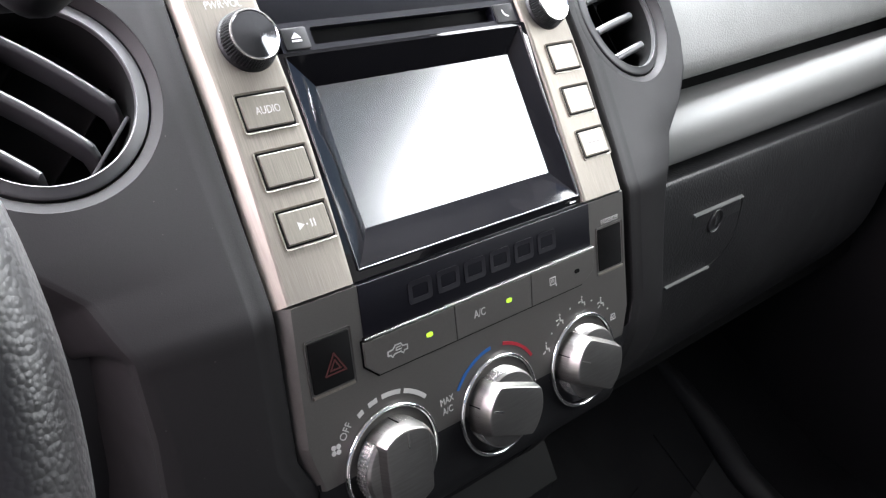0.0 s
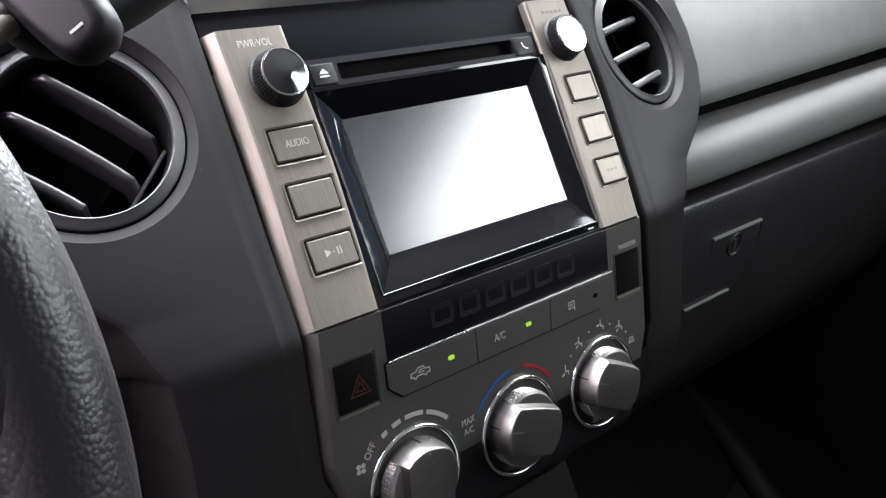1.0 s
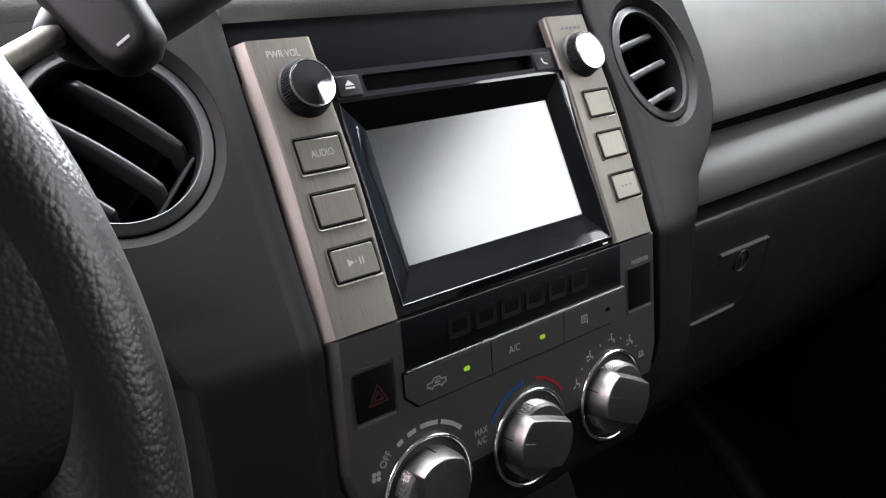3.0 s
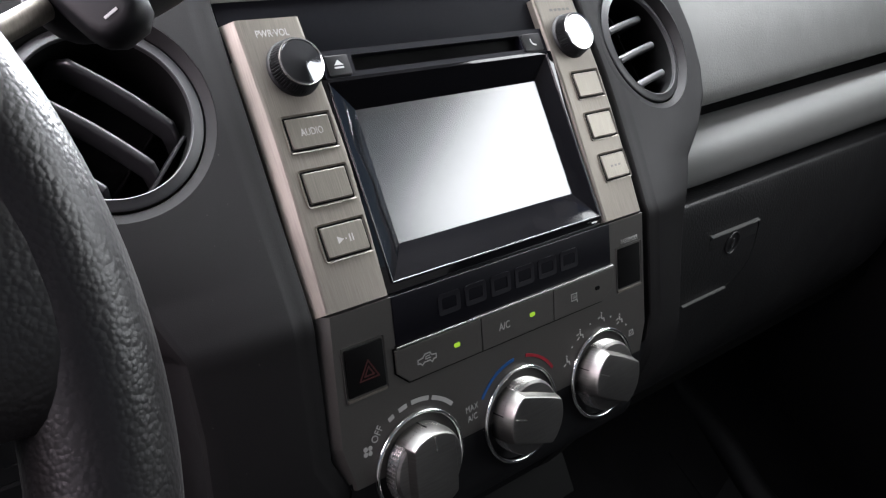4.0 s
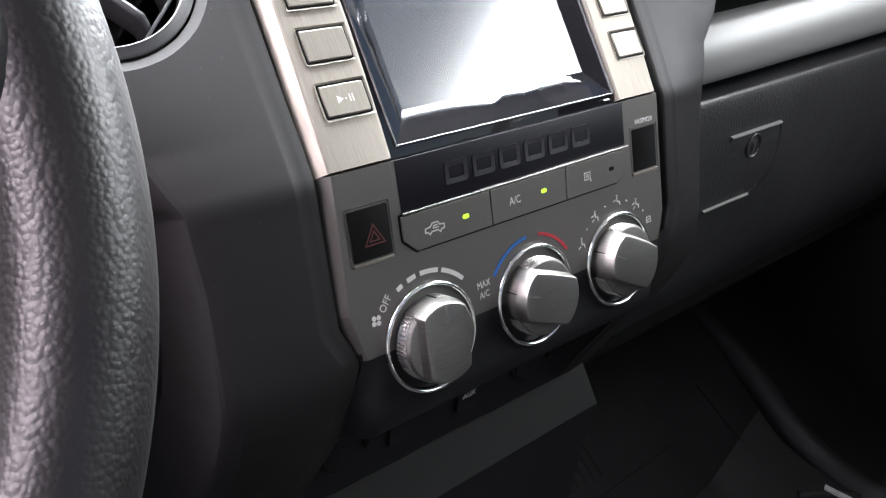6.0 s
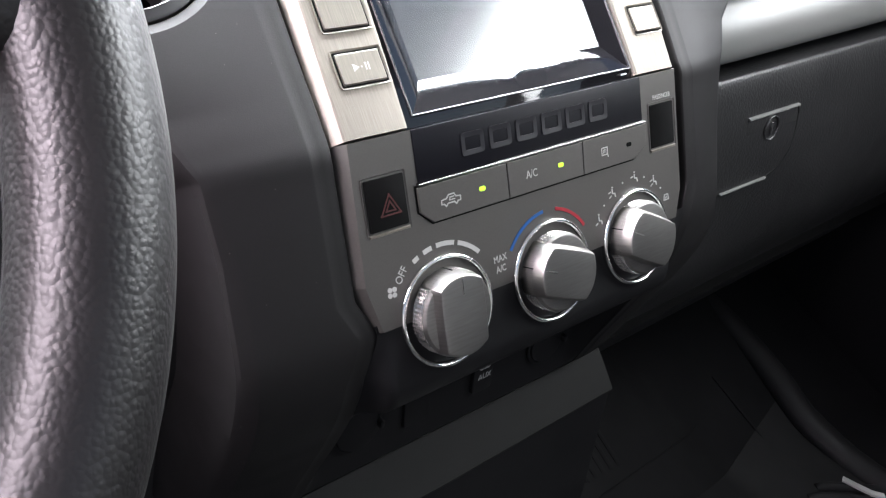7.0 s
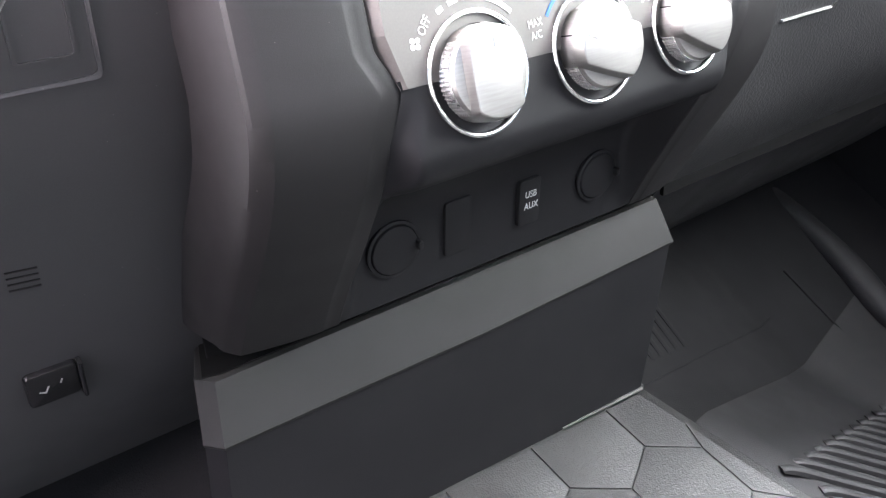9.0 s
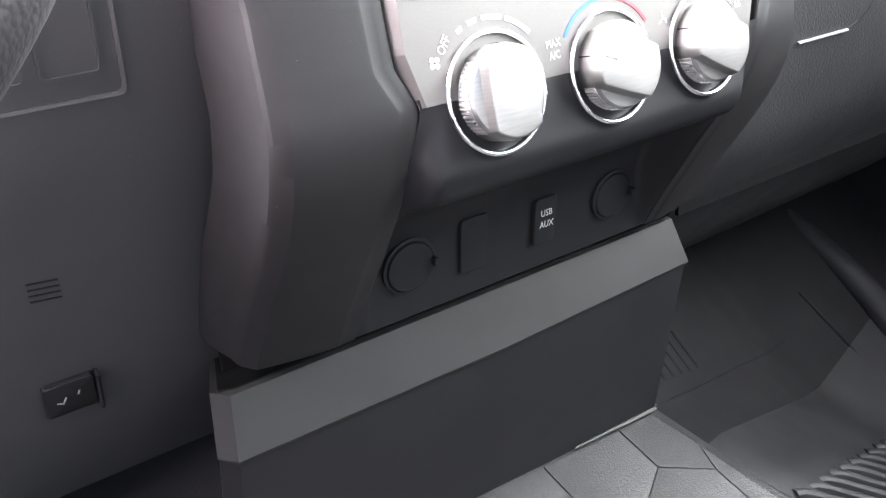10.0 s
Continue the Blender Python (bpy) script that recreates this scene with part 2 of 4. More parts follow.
def smooth_line(pts, n=8):
    """Catmull-Rom through the points."""
    pts = [Vector(p) for p in pts]
    out = []
    for i in range(len(pts) - 1):
        p0, p1, p2, p3 = pts[max(i - 1, 0)], pts[i], pts[i + 1], pts[min(i + 2, len(pts) - 1)]
        for k in range(n):
            t = k / n
            out.append(0.5 * (2 * p1 + (p2 - p0) * t + (2 * p0 - 5 * p1 + 4 * p2 - p3) * t * t + (3 * p1 - p0 - 3 * p2 + p3) * t ** 3))
    return out + [pts[-1]]


def lettering(name, words, size, parent, u, v, n, mat, turn=0.0, wide=1.0, label=""):
    cu = bpy.data.curves.new(name, "FONT")
    cu.body, cu.size, cu.align_x, cu.align_y, cu.extrude, cu.resolution_u = words, size, "CENTER", "CENTER", 0.0001, 3
    tmp = new("tmp_text", cu)
    bpy.context.view_layer.update()
    me = bpy.data.meshes.new_from_object(tmp.evaluated_get(bpy.context.evaluated_depsgraph_get()))
    bpy.data.objects.remove(tmp)
    bpy.data.curves.remove(cu)
    me.transform(pose(u, v, n, 0, 0, turn) @ Matrix.Diagonal((wide, 1, 1, 1)))
    me.materials.clear()
    me.materials.append(mat)
    ob = new(name, me)
    ob.parent = parent
    return tagged(ob, label) if label else ob


def slab(name, corners, thick, mat, label):
    """A wall on four corners, thickened outwards along its normal."""
    c = [Vector(p) for p in corners]
    nrm = (c[1] - c[0]).cross(c[2] - c[0]).normalized() * thick
    bm = bmesh.new()
    loops(bm, [[tuple(p) for p in c], [tuple(p + nrm) for p in c]])
    ob = part(name, bm, mat)
    return tagged(ob, label, "wall", kind="structure")


slab("ceiling", [(-0.80, 0.08, 0.74), (0.80, 0.08, 0.74), (0.80, -1.70, 0.74), (-0.80, -1.70, 0.74)][::-1], 0.03, LINING, "grey fabric headlining of the truck cab")
slab("wall_back", [(-0.84, -1.70, -0.70), (0.84, -1.70, -0.70), (0.84, -1.70, 0.20), (-0.84, -1.70, 0.20)][::-1], 0.03, LINING, "grey trim below the rear window")
for side, tag in ((-1, "left"), (1, "right")):
    x = 0.84 * side
    lower = [(x, 0.90, -0.72), (x, -1.70, -0.72), (x, -1.70, 0.14), (x, 0.90, 0.14)]
    if side < 0:  # the driver's door stands open
        lower = [(x, -1.00, -0.72), (x, -1.70, -0.72), (x, -1.70, 0.14), (x, -1.00, 0.14)]
    upper = [(x, 0.12, 0.695), (x, -1.70, 0.695), (x * 0.95, -1.70, 0.74), (x * 0.95, 0.08, 0.74)]
    post = [(x, -0.98, 0.14), (x, -1.18, 0.14), (x, -1.18, 0.695), (x, -0.98, 0.695)]
    pillar = [(x, 0.84, 0.14), (x, 0.72, 0.14), (x, 0.06, 0.695), (x, 0.16, 0.695)]
    if side < 0:
        slab("wall_cowl_left", [(x, 0.90, -0.72), (x, 0.10, -0.72), (x, 0.10, 0.14), (x, 0.90, 0.14)], 0.03, DARK, "dark plastic cowl trim ahead of the open door")
    # Unseen slab, added to trim the side window's reflection in the screen.
    if side > 0:
        slab("wall_quarter_right", [(x, 0.72, 0.14), (x, 0.05, 0.14), (x, 0.05, 0.695), (x, 0.07, 0.695)][::-1], 0.02, DARK, "unseen dark slab added to narrow the window's reflection in the screen")
    for nm, quad in (("door", lower), ("header", upper), ("post", post), ("pillar", pillar)):
        slab("wall_%s_%s" % (nm, tag), quad if side < 0 else quad[::-1], 0.03, DARK if nm == "door" else LINING, "dark plastic door trim of the truck cab" if nm == "door" else "grey trim round the side windows")

slab("wall_cowl_top", [(-0.84, 0.28, 0.150), (0.84, 0.28, 0.150), (0.84, 0.56, 0.150), (-0.84, 0.56, 0.150)][::-1], 0.02, DARK, "dark plastic shelf under the windscreen")

# ---- dashboard, right of the stack ----
dashboard = thing("dashboard", Matrix.Identity(4), "dark grey grained plastic truck dashboard", "dashboard")

bm = bmesh.new()
pad = smooth_line([(0.0, 0.058, 0.018), (0.0, 0.0395, 0.0235), (0.0, 0.046, 0.050), (0.0, 0.066, 0.090), (0.0, 0.105, 0.130), (0.0, 0.19, 0.162), (0.0, 0.42, 0.185)], 6)
sec = [(p.y, p.z) for p in pad] + [(0.42, -0.05), (0.075, 0.010)]
xs = [0.259] + [0.28 + 0.04 * k for k in range(15)]
sweep_x(bm, sec, xs, lambda x: (0.02 * max(0, x - 0.3), 0.032 * max(0, x - 0.25)))
part("upper_pad", bm, PAD, dashboard, "soft grained dark grey pad")

bm = bmesh.new()
bol = smooth_line([(0.0, 0.064, 0.002), (0.0, 0.040, 0.0035), (0.0, 0.026, -0.0065), (0.0, 0.0198, -0.023), (0.0, 0.023, -0.039), (0.0, 0.036, -0.046), (0.0, 0.060, -0.047)], 5)
sweep_x(bm, [(p.y, p.z) for p in bol] + [(0.08, -0.02)], [0.225] + xs[1:], lambda x: (0.0, 0.018 * max(0, x - 0.25)))
for v in bm.verts:
    v.co.z += 0.012 * max(0.0, v.co.x - 0.25) * min(1.0, max(0.0, (v.co.z + 0.040) / 0.040))
part("bolster", bm, BOLSTER, dashboard, "satin grey plastic bolster")

# Near-black sheet that paints the shade in gaps round bolster and glove box.
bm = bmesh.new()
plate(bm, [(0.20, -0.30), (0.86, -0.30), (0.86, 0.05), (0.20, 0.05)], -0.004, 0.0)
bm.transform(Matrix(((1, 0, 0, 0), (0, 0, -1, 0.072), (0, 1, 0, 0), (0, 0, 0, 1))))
part("gap_shade_sheet", bm, SHADE_BLACK, dashboard)

# brow over the stack
bm = bmesh.new()
brow = smooth_line([(0, 0.112, 0.1160), (0, 0.088, 0.1168), (0, 0.0760, 0.1215), (0, 0.0725, 0.1295), (0, 0.0755, 0.1385), (0, 0.092, 0.1495), (0, 0.17, 0.171), (0, 0.42, 0.185)], 6)
sec = [(p.y, p.z) for p in brow] + [(0.42, 0.10)]
ends = [-0.30, -0.19, -0.165, -0.150, -0.142, -0.10, -0.05, 0, 0.05, 0.10, 0.130, 0.138, 0.1415, 0.143]
loops(bm, [[(x, max(y, 0.10) if x < -0.2 else y + (0.0 if -0.15 < x < 0.137 else 0.010 if x < 0 else 0.006 if x < 0.142 else 0.02), z) for y, z in sec] for x in ends])
part("brow", bm, PAD, dashboard, "soft grained brow over the radio")
bm = bmesh.new()
sweep_x(bm, [(0.085, 0.02), (0.42, 0.02), (0.42, 0.180), (0.13, 0.158), (0.095, 0.13)], [0.130, 0.150, 0.18, 0.225])
part("pad_return", bm, PAD, dashboard)

# instrument side, left of the stack
bm = bmesh.new()
sweep_x(bm, [(0.095, 0.0), (0.30, 0.0), (0.30, 0.18), (0.16, 0.165), (0.11, 0.12)], [-0.80, -0.60, -0.40, -0.255])
part("instrument_panel", bm, BOLSTER, dashboard, "grey plastic instrument surround")

# knee panel on the driver's side
KNEE_PLACE = Matrix.Translation((-0.0139, -0.0150, -0.0006)) @ Matrix.Scale(0.96, 4)
bm = bmesh.new()
sweep_x(bm, [(0.055, 0.02), (0.060, -0.05), (0.085, -0.19), (0.125, -0.31), (0.19, -0.40), (0.30, -0.40), (0.30, 0.02)], [-0.80, -0.5, -0.3, -0.19])
part("knee_panel", bm, KNEE, dashboard, "dark plastic knee panel").matrix_local = KNEE_PLACE

# ---- glove box ----
glove_box = thing("glove_box", Matrix.Identity(4), "closed dark grained glove box with a key lock", "glove box")
bm = bmesh.new()
door = smooth_line([(0, 0.060, -0.0535), (0, 0.030, -0.0545), (0, 0.0215, -0.062), (0, 0.0195, -0.10), (0, 0.024, -0.165), (0, 0.040, -0.235), (0, 0.072, -0.290), (0, 0.108, -0.338), (0, 0.150, -0.385), (0, 0.210, -0.435)], 5)
sweep_x(bm, [(p.y, p.z) for p in door] + [(0.23, -0.430), (0.10, -0.285), (0.085, -0.06)], [0.195, 0.30, 0.40, 0.50, 0.60, 0.70, 0.765, 0.772], lambda x: (0.012 if x > 0.77 else 0.0, 0.012 * max(0, x - 0.25)))
part("door", bm, DOORSKIN, glove_box, "dark grained door")
latch = part("latch", plate(bmesh.new(), [(0.3060, -0.1480), (0.3640, -0.1480), (0.3745, -0.1440), (0.3810, -0.1360), (0.3833, -0.1250), (0.3835, -0.1050), (0.3795, -0.0940), (0.3000, -0.0940), (0.2985, -0.1380)], -0.006, 0.0009, 0.0006), DOORSKIN, glove_box, "black latch paddle")
latch.matrix_local = frame_at((0, 0.0140, 0), -3.5)
# Both latch edges wear the pale bolster colour as a painted highlight.
bm = bmesh.new()
loops(bm, [[(x, v, n) for v, n in ((-0.0952, 0.0), (-0.0952, 0.0026), (-0.0945, 0.0034), (-0.0934, 0.0030), (-0.0926, 0.0))] for x in (0.2990, 0.3005, 0.3780, 0.3795)])
part("upper_edge_highlight", bm, BOLSTER, latch)
bm = bmesh.new()
loops(bm, [[(x, v, n) for v, n in ((-0.1596, 0.0), (-0.1596, 0.0022), (-0.1588, 0.0030), (-0.1578, 0.0026), (-0.1572, 0.0))] for x in (0.2765, 0.2780, 0.3460, 0.3475)])
part("lower_edge_highlight", bm, BOLSTER, latch)
bm = bmesh.new()
stroke(bm, [(0.3800, -0.0952), (0.3832, -0.1000), (0.3840, -0.1120), (0.3838, -0.1260), (0.3815, -0.1370), (0.3750, -0.1460), (0.3630, -0.1535), (0.3490, -0.1582)], 0.0012, -0.001, 0.0013)
part("paddle_edge", bm, SHROUD, latch)
lock = part("lock_cylinder", lathe(bmesh.new(), [(0.0114, 0.0), (0.0113, 0.0020), (0.0108, 0.0026), (0.0101, 0.0020), (0.0098, 0.0004), (0.0005, 0.0006)], 0.3390, -0.1085, 32, cap=(False, True), squash=1.0), VENTRING, latch, "round key lock")
bm = bmesh.new()
plate(bm, rrect(0.3380, -0.1140, 0.3400, -0.1035, 0.0006, 2), 0.0015, 0.0028)
part("keyway", bm, CHROME, lock)

# knee panel fittings
bm = bmesh.new()
band(bm, rrect(-0.3400, -0.1060, -0.2380, -0.0200, 0.004, 4), rrect(-0.3380, -0.1040, -0.2400, -0.0220, 0.004, 4), -0.010, 0.0013, 0.0006)
ob = part("pocket_rim", bm, KNEE, dashboard)
ob.matrix_local = KNEE_PLACE @ frame_at((0, 0.0508, 0), -10.1)
for a, b in ((-0.2780, -0.2480), (-0.3150, -0.2840)):
    bm = bmesh.new()
    band(bm, rrect(a, -0.0930, b, -0.0300, 0.003, 3), rrect(a + 0.0016, -0.0914, b - 0.0016, -0.0316, 0.002, 3), -0.010, 0.0012)
    ob = part("blank_plate", bm, KNEE, dashboard)
    ob.matrix_local = KNEE_PLACE @ frame_at((0, 0.0508, 0), -10.1)
for k in range(4):
    ob = part("sensor_slit", bar(bmesh.new(), (-0.3070, -0.2075 - 0.0042 * k), (-0.2915, -0.2095 - 0.0042 * k), 0.0007, -0.004, 0.0007), SHROUD, dashboard)
    ob.matrix_local = KNEE_PLACE @ frame_at((0, 0.0216, 0), -18.4)
release = thing("parking_brake_release", KNEE_PLACE @ frame_at((-0.2985, 0.1145, -0.2830), -18.4), "small black release handle with a worn mark on the knee panel", "release handle")
bm = bmesh.new()
plate(bm, rrect(-0.0150, -0.0130, 0.0150, 0.0130, 0.003, 4), -0.008, 0.0030, 0.0015)
part("plate", bm, DARK, release)
bm = bmesh.new()
loops(bm, [[(0.0150 + du, v, n) for du, n in ((0.0, 0.0), (0.0, 0.0065), (0.0010, 0.0075), (0.0024, 0.0065), (0.0026, 0.0))] for v in (-0.0140, -0.0130, 0.0130, 0.0140)])
part("guard", bm, PANEL, release)
bm = bmesh.new()
stroke(bm, [(-0.0080, -0.0010), (-0.0050, -0.0024), (-0.0030, 0.0016)], 0.0010, 0.0028, 0.0034)
bar(bm, (0.0042, 0.0018), (0.0050, 0.0040), 0.0010, 0.0028, 0.0034)
part("mark", bm, BOLSTER, release)

# ---- shroud round the stack ----
FACE = [(-0.0233 + v * 0.5329, -0.017 + v * 0.8462, 32.2) for v in (0.178, 0.155, 0.13, 0.105, 0.08, 0.055, 0.03, 0.012)]
FACE += [(-0.0238, -0.0195, 20)]
FACE += [(-0.0233 + v * 0.1977, -0.017 + v * 0.9803, 11.4) for v in (-0.018, -0.04, -0.065)]
FACE += [(-0.0405, -0.103, 8), (-0.0420, -0.122, 1), (-0.0380, -0.144, -11), (-0.0285, -0.168, -21), (-0.0140, -0.193, -29), (0.0030, -0.218, -33), (0.0220, -0.245, -33), (0.0430, -0.277, -30)]
FACE = [(p.x, p.y, p.z) for p in smooth_line(FACE, 11)]


def width_at(y, z, side):
    """Half width of the shroud at that height."""
    table = [(-0.30, 0.185, 0.2145), (-0.25, 0.189, 0.2135), (-0.17, 0.187, 0.2095), (-0.12, 0.184, 0.2072), (-0.06, 0.188, 0.2055), (-0.02, 0.194, 0.2085), (0.008, 0.213, 0.220), (0.025, 0.238, 0.239), (0.045, 0.258, 0.254), (0.065, 0.267, 0.262), (0.09, 0.270, 0.266), (0.14, 0.263, 0.266)]
    return float(np.interp(z, [k[0] for k in table], [k[1 if side > 0 else 2] for k in table]))


def inner_at(z, side):
    table = [(-0.30, 0.132), (-0.26, 0.128), (-0.20, 0.122), (-0.15, 0.126), (-0.117, 0.131), (-0.096, 0.1415), (0.14, 0.1415)]
    u = float(np.interp(z, [k[0] for k in table], [k[1] for k in table]))
    if side < 0:
        return max(u, float(np.interp(z, [-0.30, -0.245, -0.193, -0.144, -0.117], [0.140, 0.1415, 0.1415, 0.1395, 0.131])))
    return float(np.interp(z, [-0.30, -0.26, -0.20, -0.15, -0.119, -0.097, -0.022, -0.014, 0.017, 0.051, 0.068, 0.117], [0.125, 0.121, 0.115, 0.120, 0.1275, 0.1364, 0.1364, 0.1352, 0.1378, 0.1396, 0.1399, 0.1363]))


VENT = {-1: (-0.2094, 0.1212, -0.0060, -2.7, -4.3), 1: (0.1965, 0.1200, -0.0050, -2.4, 6.5)}
shroud = thing("stack_shroud", Matrix.Identity(4), "dark grey plastic shroud framing radio, vents and climate panel", "dash trim")
for side in (-1, 1):
    rings = []
    for y, z, lean in FACE:
        a = radians(lean)
        w, u0 = width_at(y, z, side), inner_at(z, side)
        k = 1.0 if z > -0.10 else max(0.0, 1 - (-0.10 - z) / 0.05)
        cols = [(u0, -0.022), (u0, -0.0042 * k - 0.0010), (u0 + 0.0003, -0.0035 * k - 0.0006), (u0 + 0.0008, -0.0031 * k - 0.0003), (u0 + 0.0011, -0.0030 * k - 0.0003), (u0 + 0.0060, -0.0030 * k - 0.0003), (u0 + 0.011, -0.0030 * k - 0.0003)]
        n = 54
        soft = 0.0045 * min(1.0, max(0.0, (-0.02 - z) / 0.06)) if side < 0 else 0.0
        for i in range(1, n + 1):
            f = i / n
            cols.append((u0 + 0.011 + (w - 0.004 - soft - u0 - 0.011) * f, -0.003 * k - 0.0065 * (1 - 30 * soft) * f ** 1.6))
        flare = 1.0 if side > 0 else float(np.interp(z, [-0.27, -0.16, -0.03, 0.0, 0.05], [0.8, 0.0, 0.0, 0.3, 1.0]))
        cols += [(w - 0.0015, -0.0108 - 0.25 * soft), (w, -0.0135 - 0.25 * soft), (w + 0.0022 * flare, -0.020), (w + 0.0060 * flare, -0.034), (w + 0.0085 * flare, -0.046), (w + 0.0100 * flare, -0.085)]
        rings.append([(side * u, y - n2 * math.cos(a), z + (n2 if n2 > -0.02 or side > 0 or a > 0 else -0.02 + 0.15 * (n2 + 0.02)) * math.sin(a)) for u, n2 in cols])
    bm = bmesh.new()
    loops(bm, rings, close=False, cap=(False, False))
    inv = (UPPER @ Matrix.Translation((*VENT[side][:2], 0))).inverted()
    near = [(v, inv @ v.co) for v in bm.verts]
    bmesh.ops.delete(bm, geom=[v for v, p in near if math.hypot(p.x, p.y) < 0.0508 and p.z > -0.0115], context="VERTS")
    for v in bm.verts:
        p = inv @ v.co
        r = math.hypot(p.x, p.y)
        if r < 0.0565 and v.is_boundary and p.z > -0.0115:  # the rim of the hole runs true round the vent
            v.co = inv.inverted() @ Vector((p.x * 0.0522 / r, p.y * 0.0522 / r, p.z))
    part("side_panel", bm, SHROUD, shroud, angle=28)
# Near-black plates behind the vent holes put the interior's shade into colour.
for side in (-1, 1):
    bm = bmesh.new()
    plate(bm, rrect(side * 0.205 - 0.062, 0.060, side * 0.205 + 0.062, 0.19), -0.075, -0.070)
    ob = part("duct_shade", bm, SHADE_BLACK, shroud)
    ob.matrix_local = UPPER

# ---- air vents ----


def air_vent(side, turn, label):
    vent = thing("air_vent", UPPER @ pose(*VENT[side]), label, "air vent", "round dash vents")
    back = vent.matrix_world.inverted() @ UPPER
    rings = [[], [], [], [], []]
    for k in range(96):
        c, q = math.cos(2 * math.pi * k / 96), math.sin(2 * math.pi * k / 96)
        u, v = VENT[side][0] + 0.0523 * c, VENT[side][1] + 0.0523 * q
        z = -0.017 + 0.8462 * v
        w, u0 = width_at(0, z, side), inner_at(z, side)
        top = -0.0030 - 0.0065 * min(1.0, max(0.0, abs(u) - u0 - 0.011) / (w - 0.015 - u0)) ** 1.6
        edge = back @ Vector((u, v, top))
        rings[0].append((edge.x * 1.10, edge.y * 1.10, edge.z - 0.0120))
        rings[1].append((edge.x, edge.y, edge.z - 0.0004))
        rings[2].append((edge.x * 0.994, edge.y * 0.994, edge.z - 0.0002))
        rings[3].append((0.0472 * c, 0.0472 * q, -0.0040))
        rings[4].append((0.0468 * c, 0.0468 * q, -0.0200))
    bm = bmesh.new()
    loops(bm, rings, cap=(False, False))
    part("flange", bm, SHROUD, vent, "chamfered dark grey flange")
    bm = bmesh.new()
    lathe(bm, [(0.0460, -0.02), (0.0460, -0.0034), (0.0455, -0.0030), (0.0446, -0.0026), (0.0412, -0.0020), (0.0407, -0.0016), (0.0402, -0.0019), (0.0400, -0.0045)], 0, 0, 72)
    part("ring", bm, VENTRING, vent, "dark barrel ring")
    # Barrel and end disc are near-black to hold the duct's deep shade.
    part("barrel", lathe(bmesh.new(), [(0.0400, -0.0045), (0.0398, -0.010), (0.0394, -0.043), (0.0410, -0.046)], 0, 0, 72), SHADE_BLACK, vent, "black barrel")
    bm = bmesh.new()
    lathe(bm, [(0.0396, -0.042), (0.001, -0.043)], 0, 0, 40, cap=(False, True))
    part("duct", bm, SHADE_BLACK, vent)
    for off in (0.0150, -0.0082, -0.0318) if side < 0 else (0.0188, -0.0038, -0.0268):
        bm = bmesh.new()
        half = math.sqrt(0.0396 ** 2 - off ** 2) - 0.002
        pts = [(-half + 2 * half * i / 18, off) for i in range(19)]
        fat = 0.0022 if side < 0 else 0.0029
        sec = [(-0.0015, -0.026)] + [(-fat * math.cos(math.pi * q / 8), -0.0092 + 0.0024 * math.sin(math.pi * q / 8)) for q in range(9)] + [(0.0015, -0.026)]
        bow = 0.0030 if side < 0 else 0.0008
        loops(bm, [[(x, y + dv + bow * (1 - (x / 0.0396) ** 2), dn - 0.012 * max(0.0, abs(x) / half - 0.80) / 0.20 - (0.02 * max(0.0, x - 0.025) / 0.010 if side > 0 else 0)) for dv, dn in sec] for x, y in pts])
        bm.transform(Matrix.Rotation(radians(turn), 4, "Z"))
        part("slat", bm, SLAT, vent, angle=50)
    for x in (0.0350,) if side < 0 else ():
        bm = bmesh.new()
        plate(bm, rrect(x - 0.0009, -0.019, x + 0.0009, 0.016), -0.030, -0.0105, 0.0006)
        bm.transform(Matrix.Rotation(radians(turn), 4, "Z"))
        part("slat_carrier", bm, SLAT, vent)
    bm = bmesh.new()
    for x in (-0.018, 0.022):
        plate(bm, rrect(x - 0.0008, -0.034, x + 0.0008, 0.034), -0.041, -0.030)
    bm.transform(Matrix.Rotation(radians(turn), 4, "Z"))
    part("cross_vane", bm, SHADE_BLACK, vent)
    return vent


air_vent(-1, -45, "round black air vent turned askew, beside the radio")
air_vent(1, 11, "round dark grey air vent with three level slats")

# ---- head unit ----
radio = thing("head_unit", UPPER, "black touch screen radio between brushed silver button strips", "car radio")


def edge(line, v):
    return float(np.interp(v, [k[0] for k in line], [k[1] for k in line]))


LC, LI = [(0, -0.1343), (0.045, -0.1325), (0.094, -0.1312), (0.158, -0.1333)], [(0, -0.0960), (0.04, -0.0937), (0.087, -0.0924), (0.11, -0.0935), (0.158, -0.0957)]
RC, RI = [(0, 0.1225), (0.04, 0.1262), (0.08, 0.1280), (0.10, 0.1283), (0.158, 0.1245)], [(0, 0.0852), (0.045, 0.0862), (0.0925, 0.0885), (0.158, 0.0868)]
for crease, inner, s in ((LC, LI, -1), (RC, RI, 1)):
    bm = bmesh.new()
    rings = []
    vs = [0.0012 + 0.00656 * k for k in range(25)]
    for v in smooth_line([(v, edge(crease, v), edge(inner, v)) for v in vs[::4]], 4):
        c, i = v.y, v.z
        sec = [(c + s * 0.0068, -0.014), (c + s * 0.0068, -0.0072), (c + s * 0.0012, -0.0006), (c, 0.0), (c - s * 0.0008, 0.0001), (i + s * 0.0022, 0.0001), (i + s * 0.0006, -0.0005), (i, -0.0020), (i, -0.014)]
        rings.append([(u, v.x, n) for u, n in sec])
    loops(bm, rings)
    part("trim_strip", bm, SILVER, radio, "brushed silver strip with bevelled outer edge", angle=14)

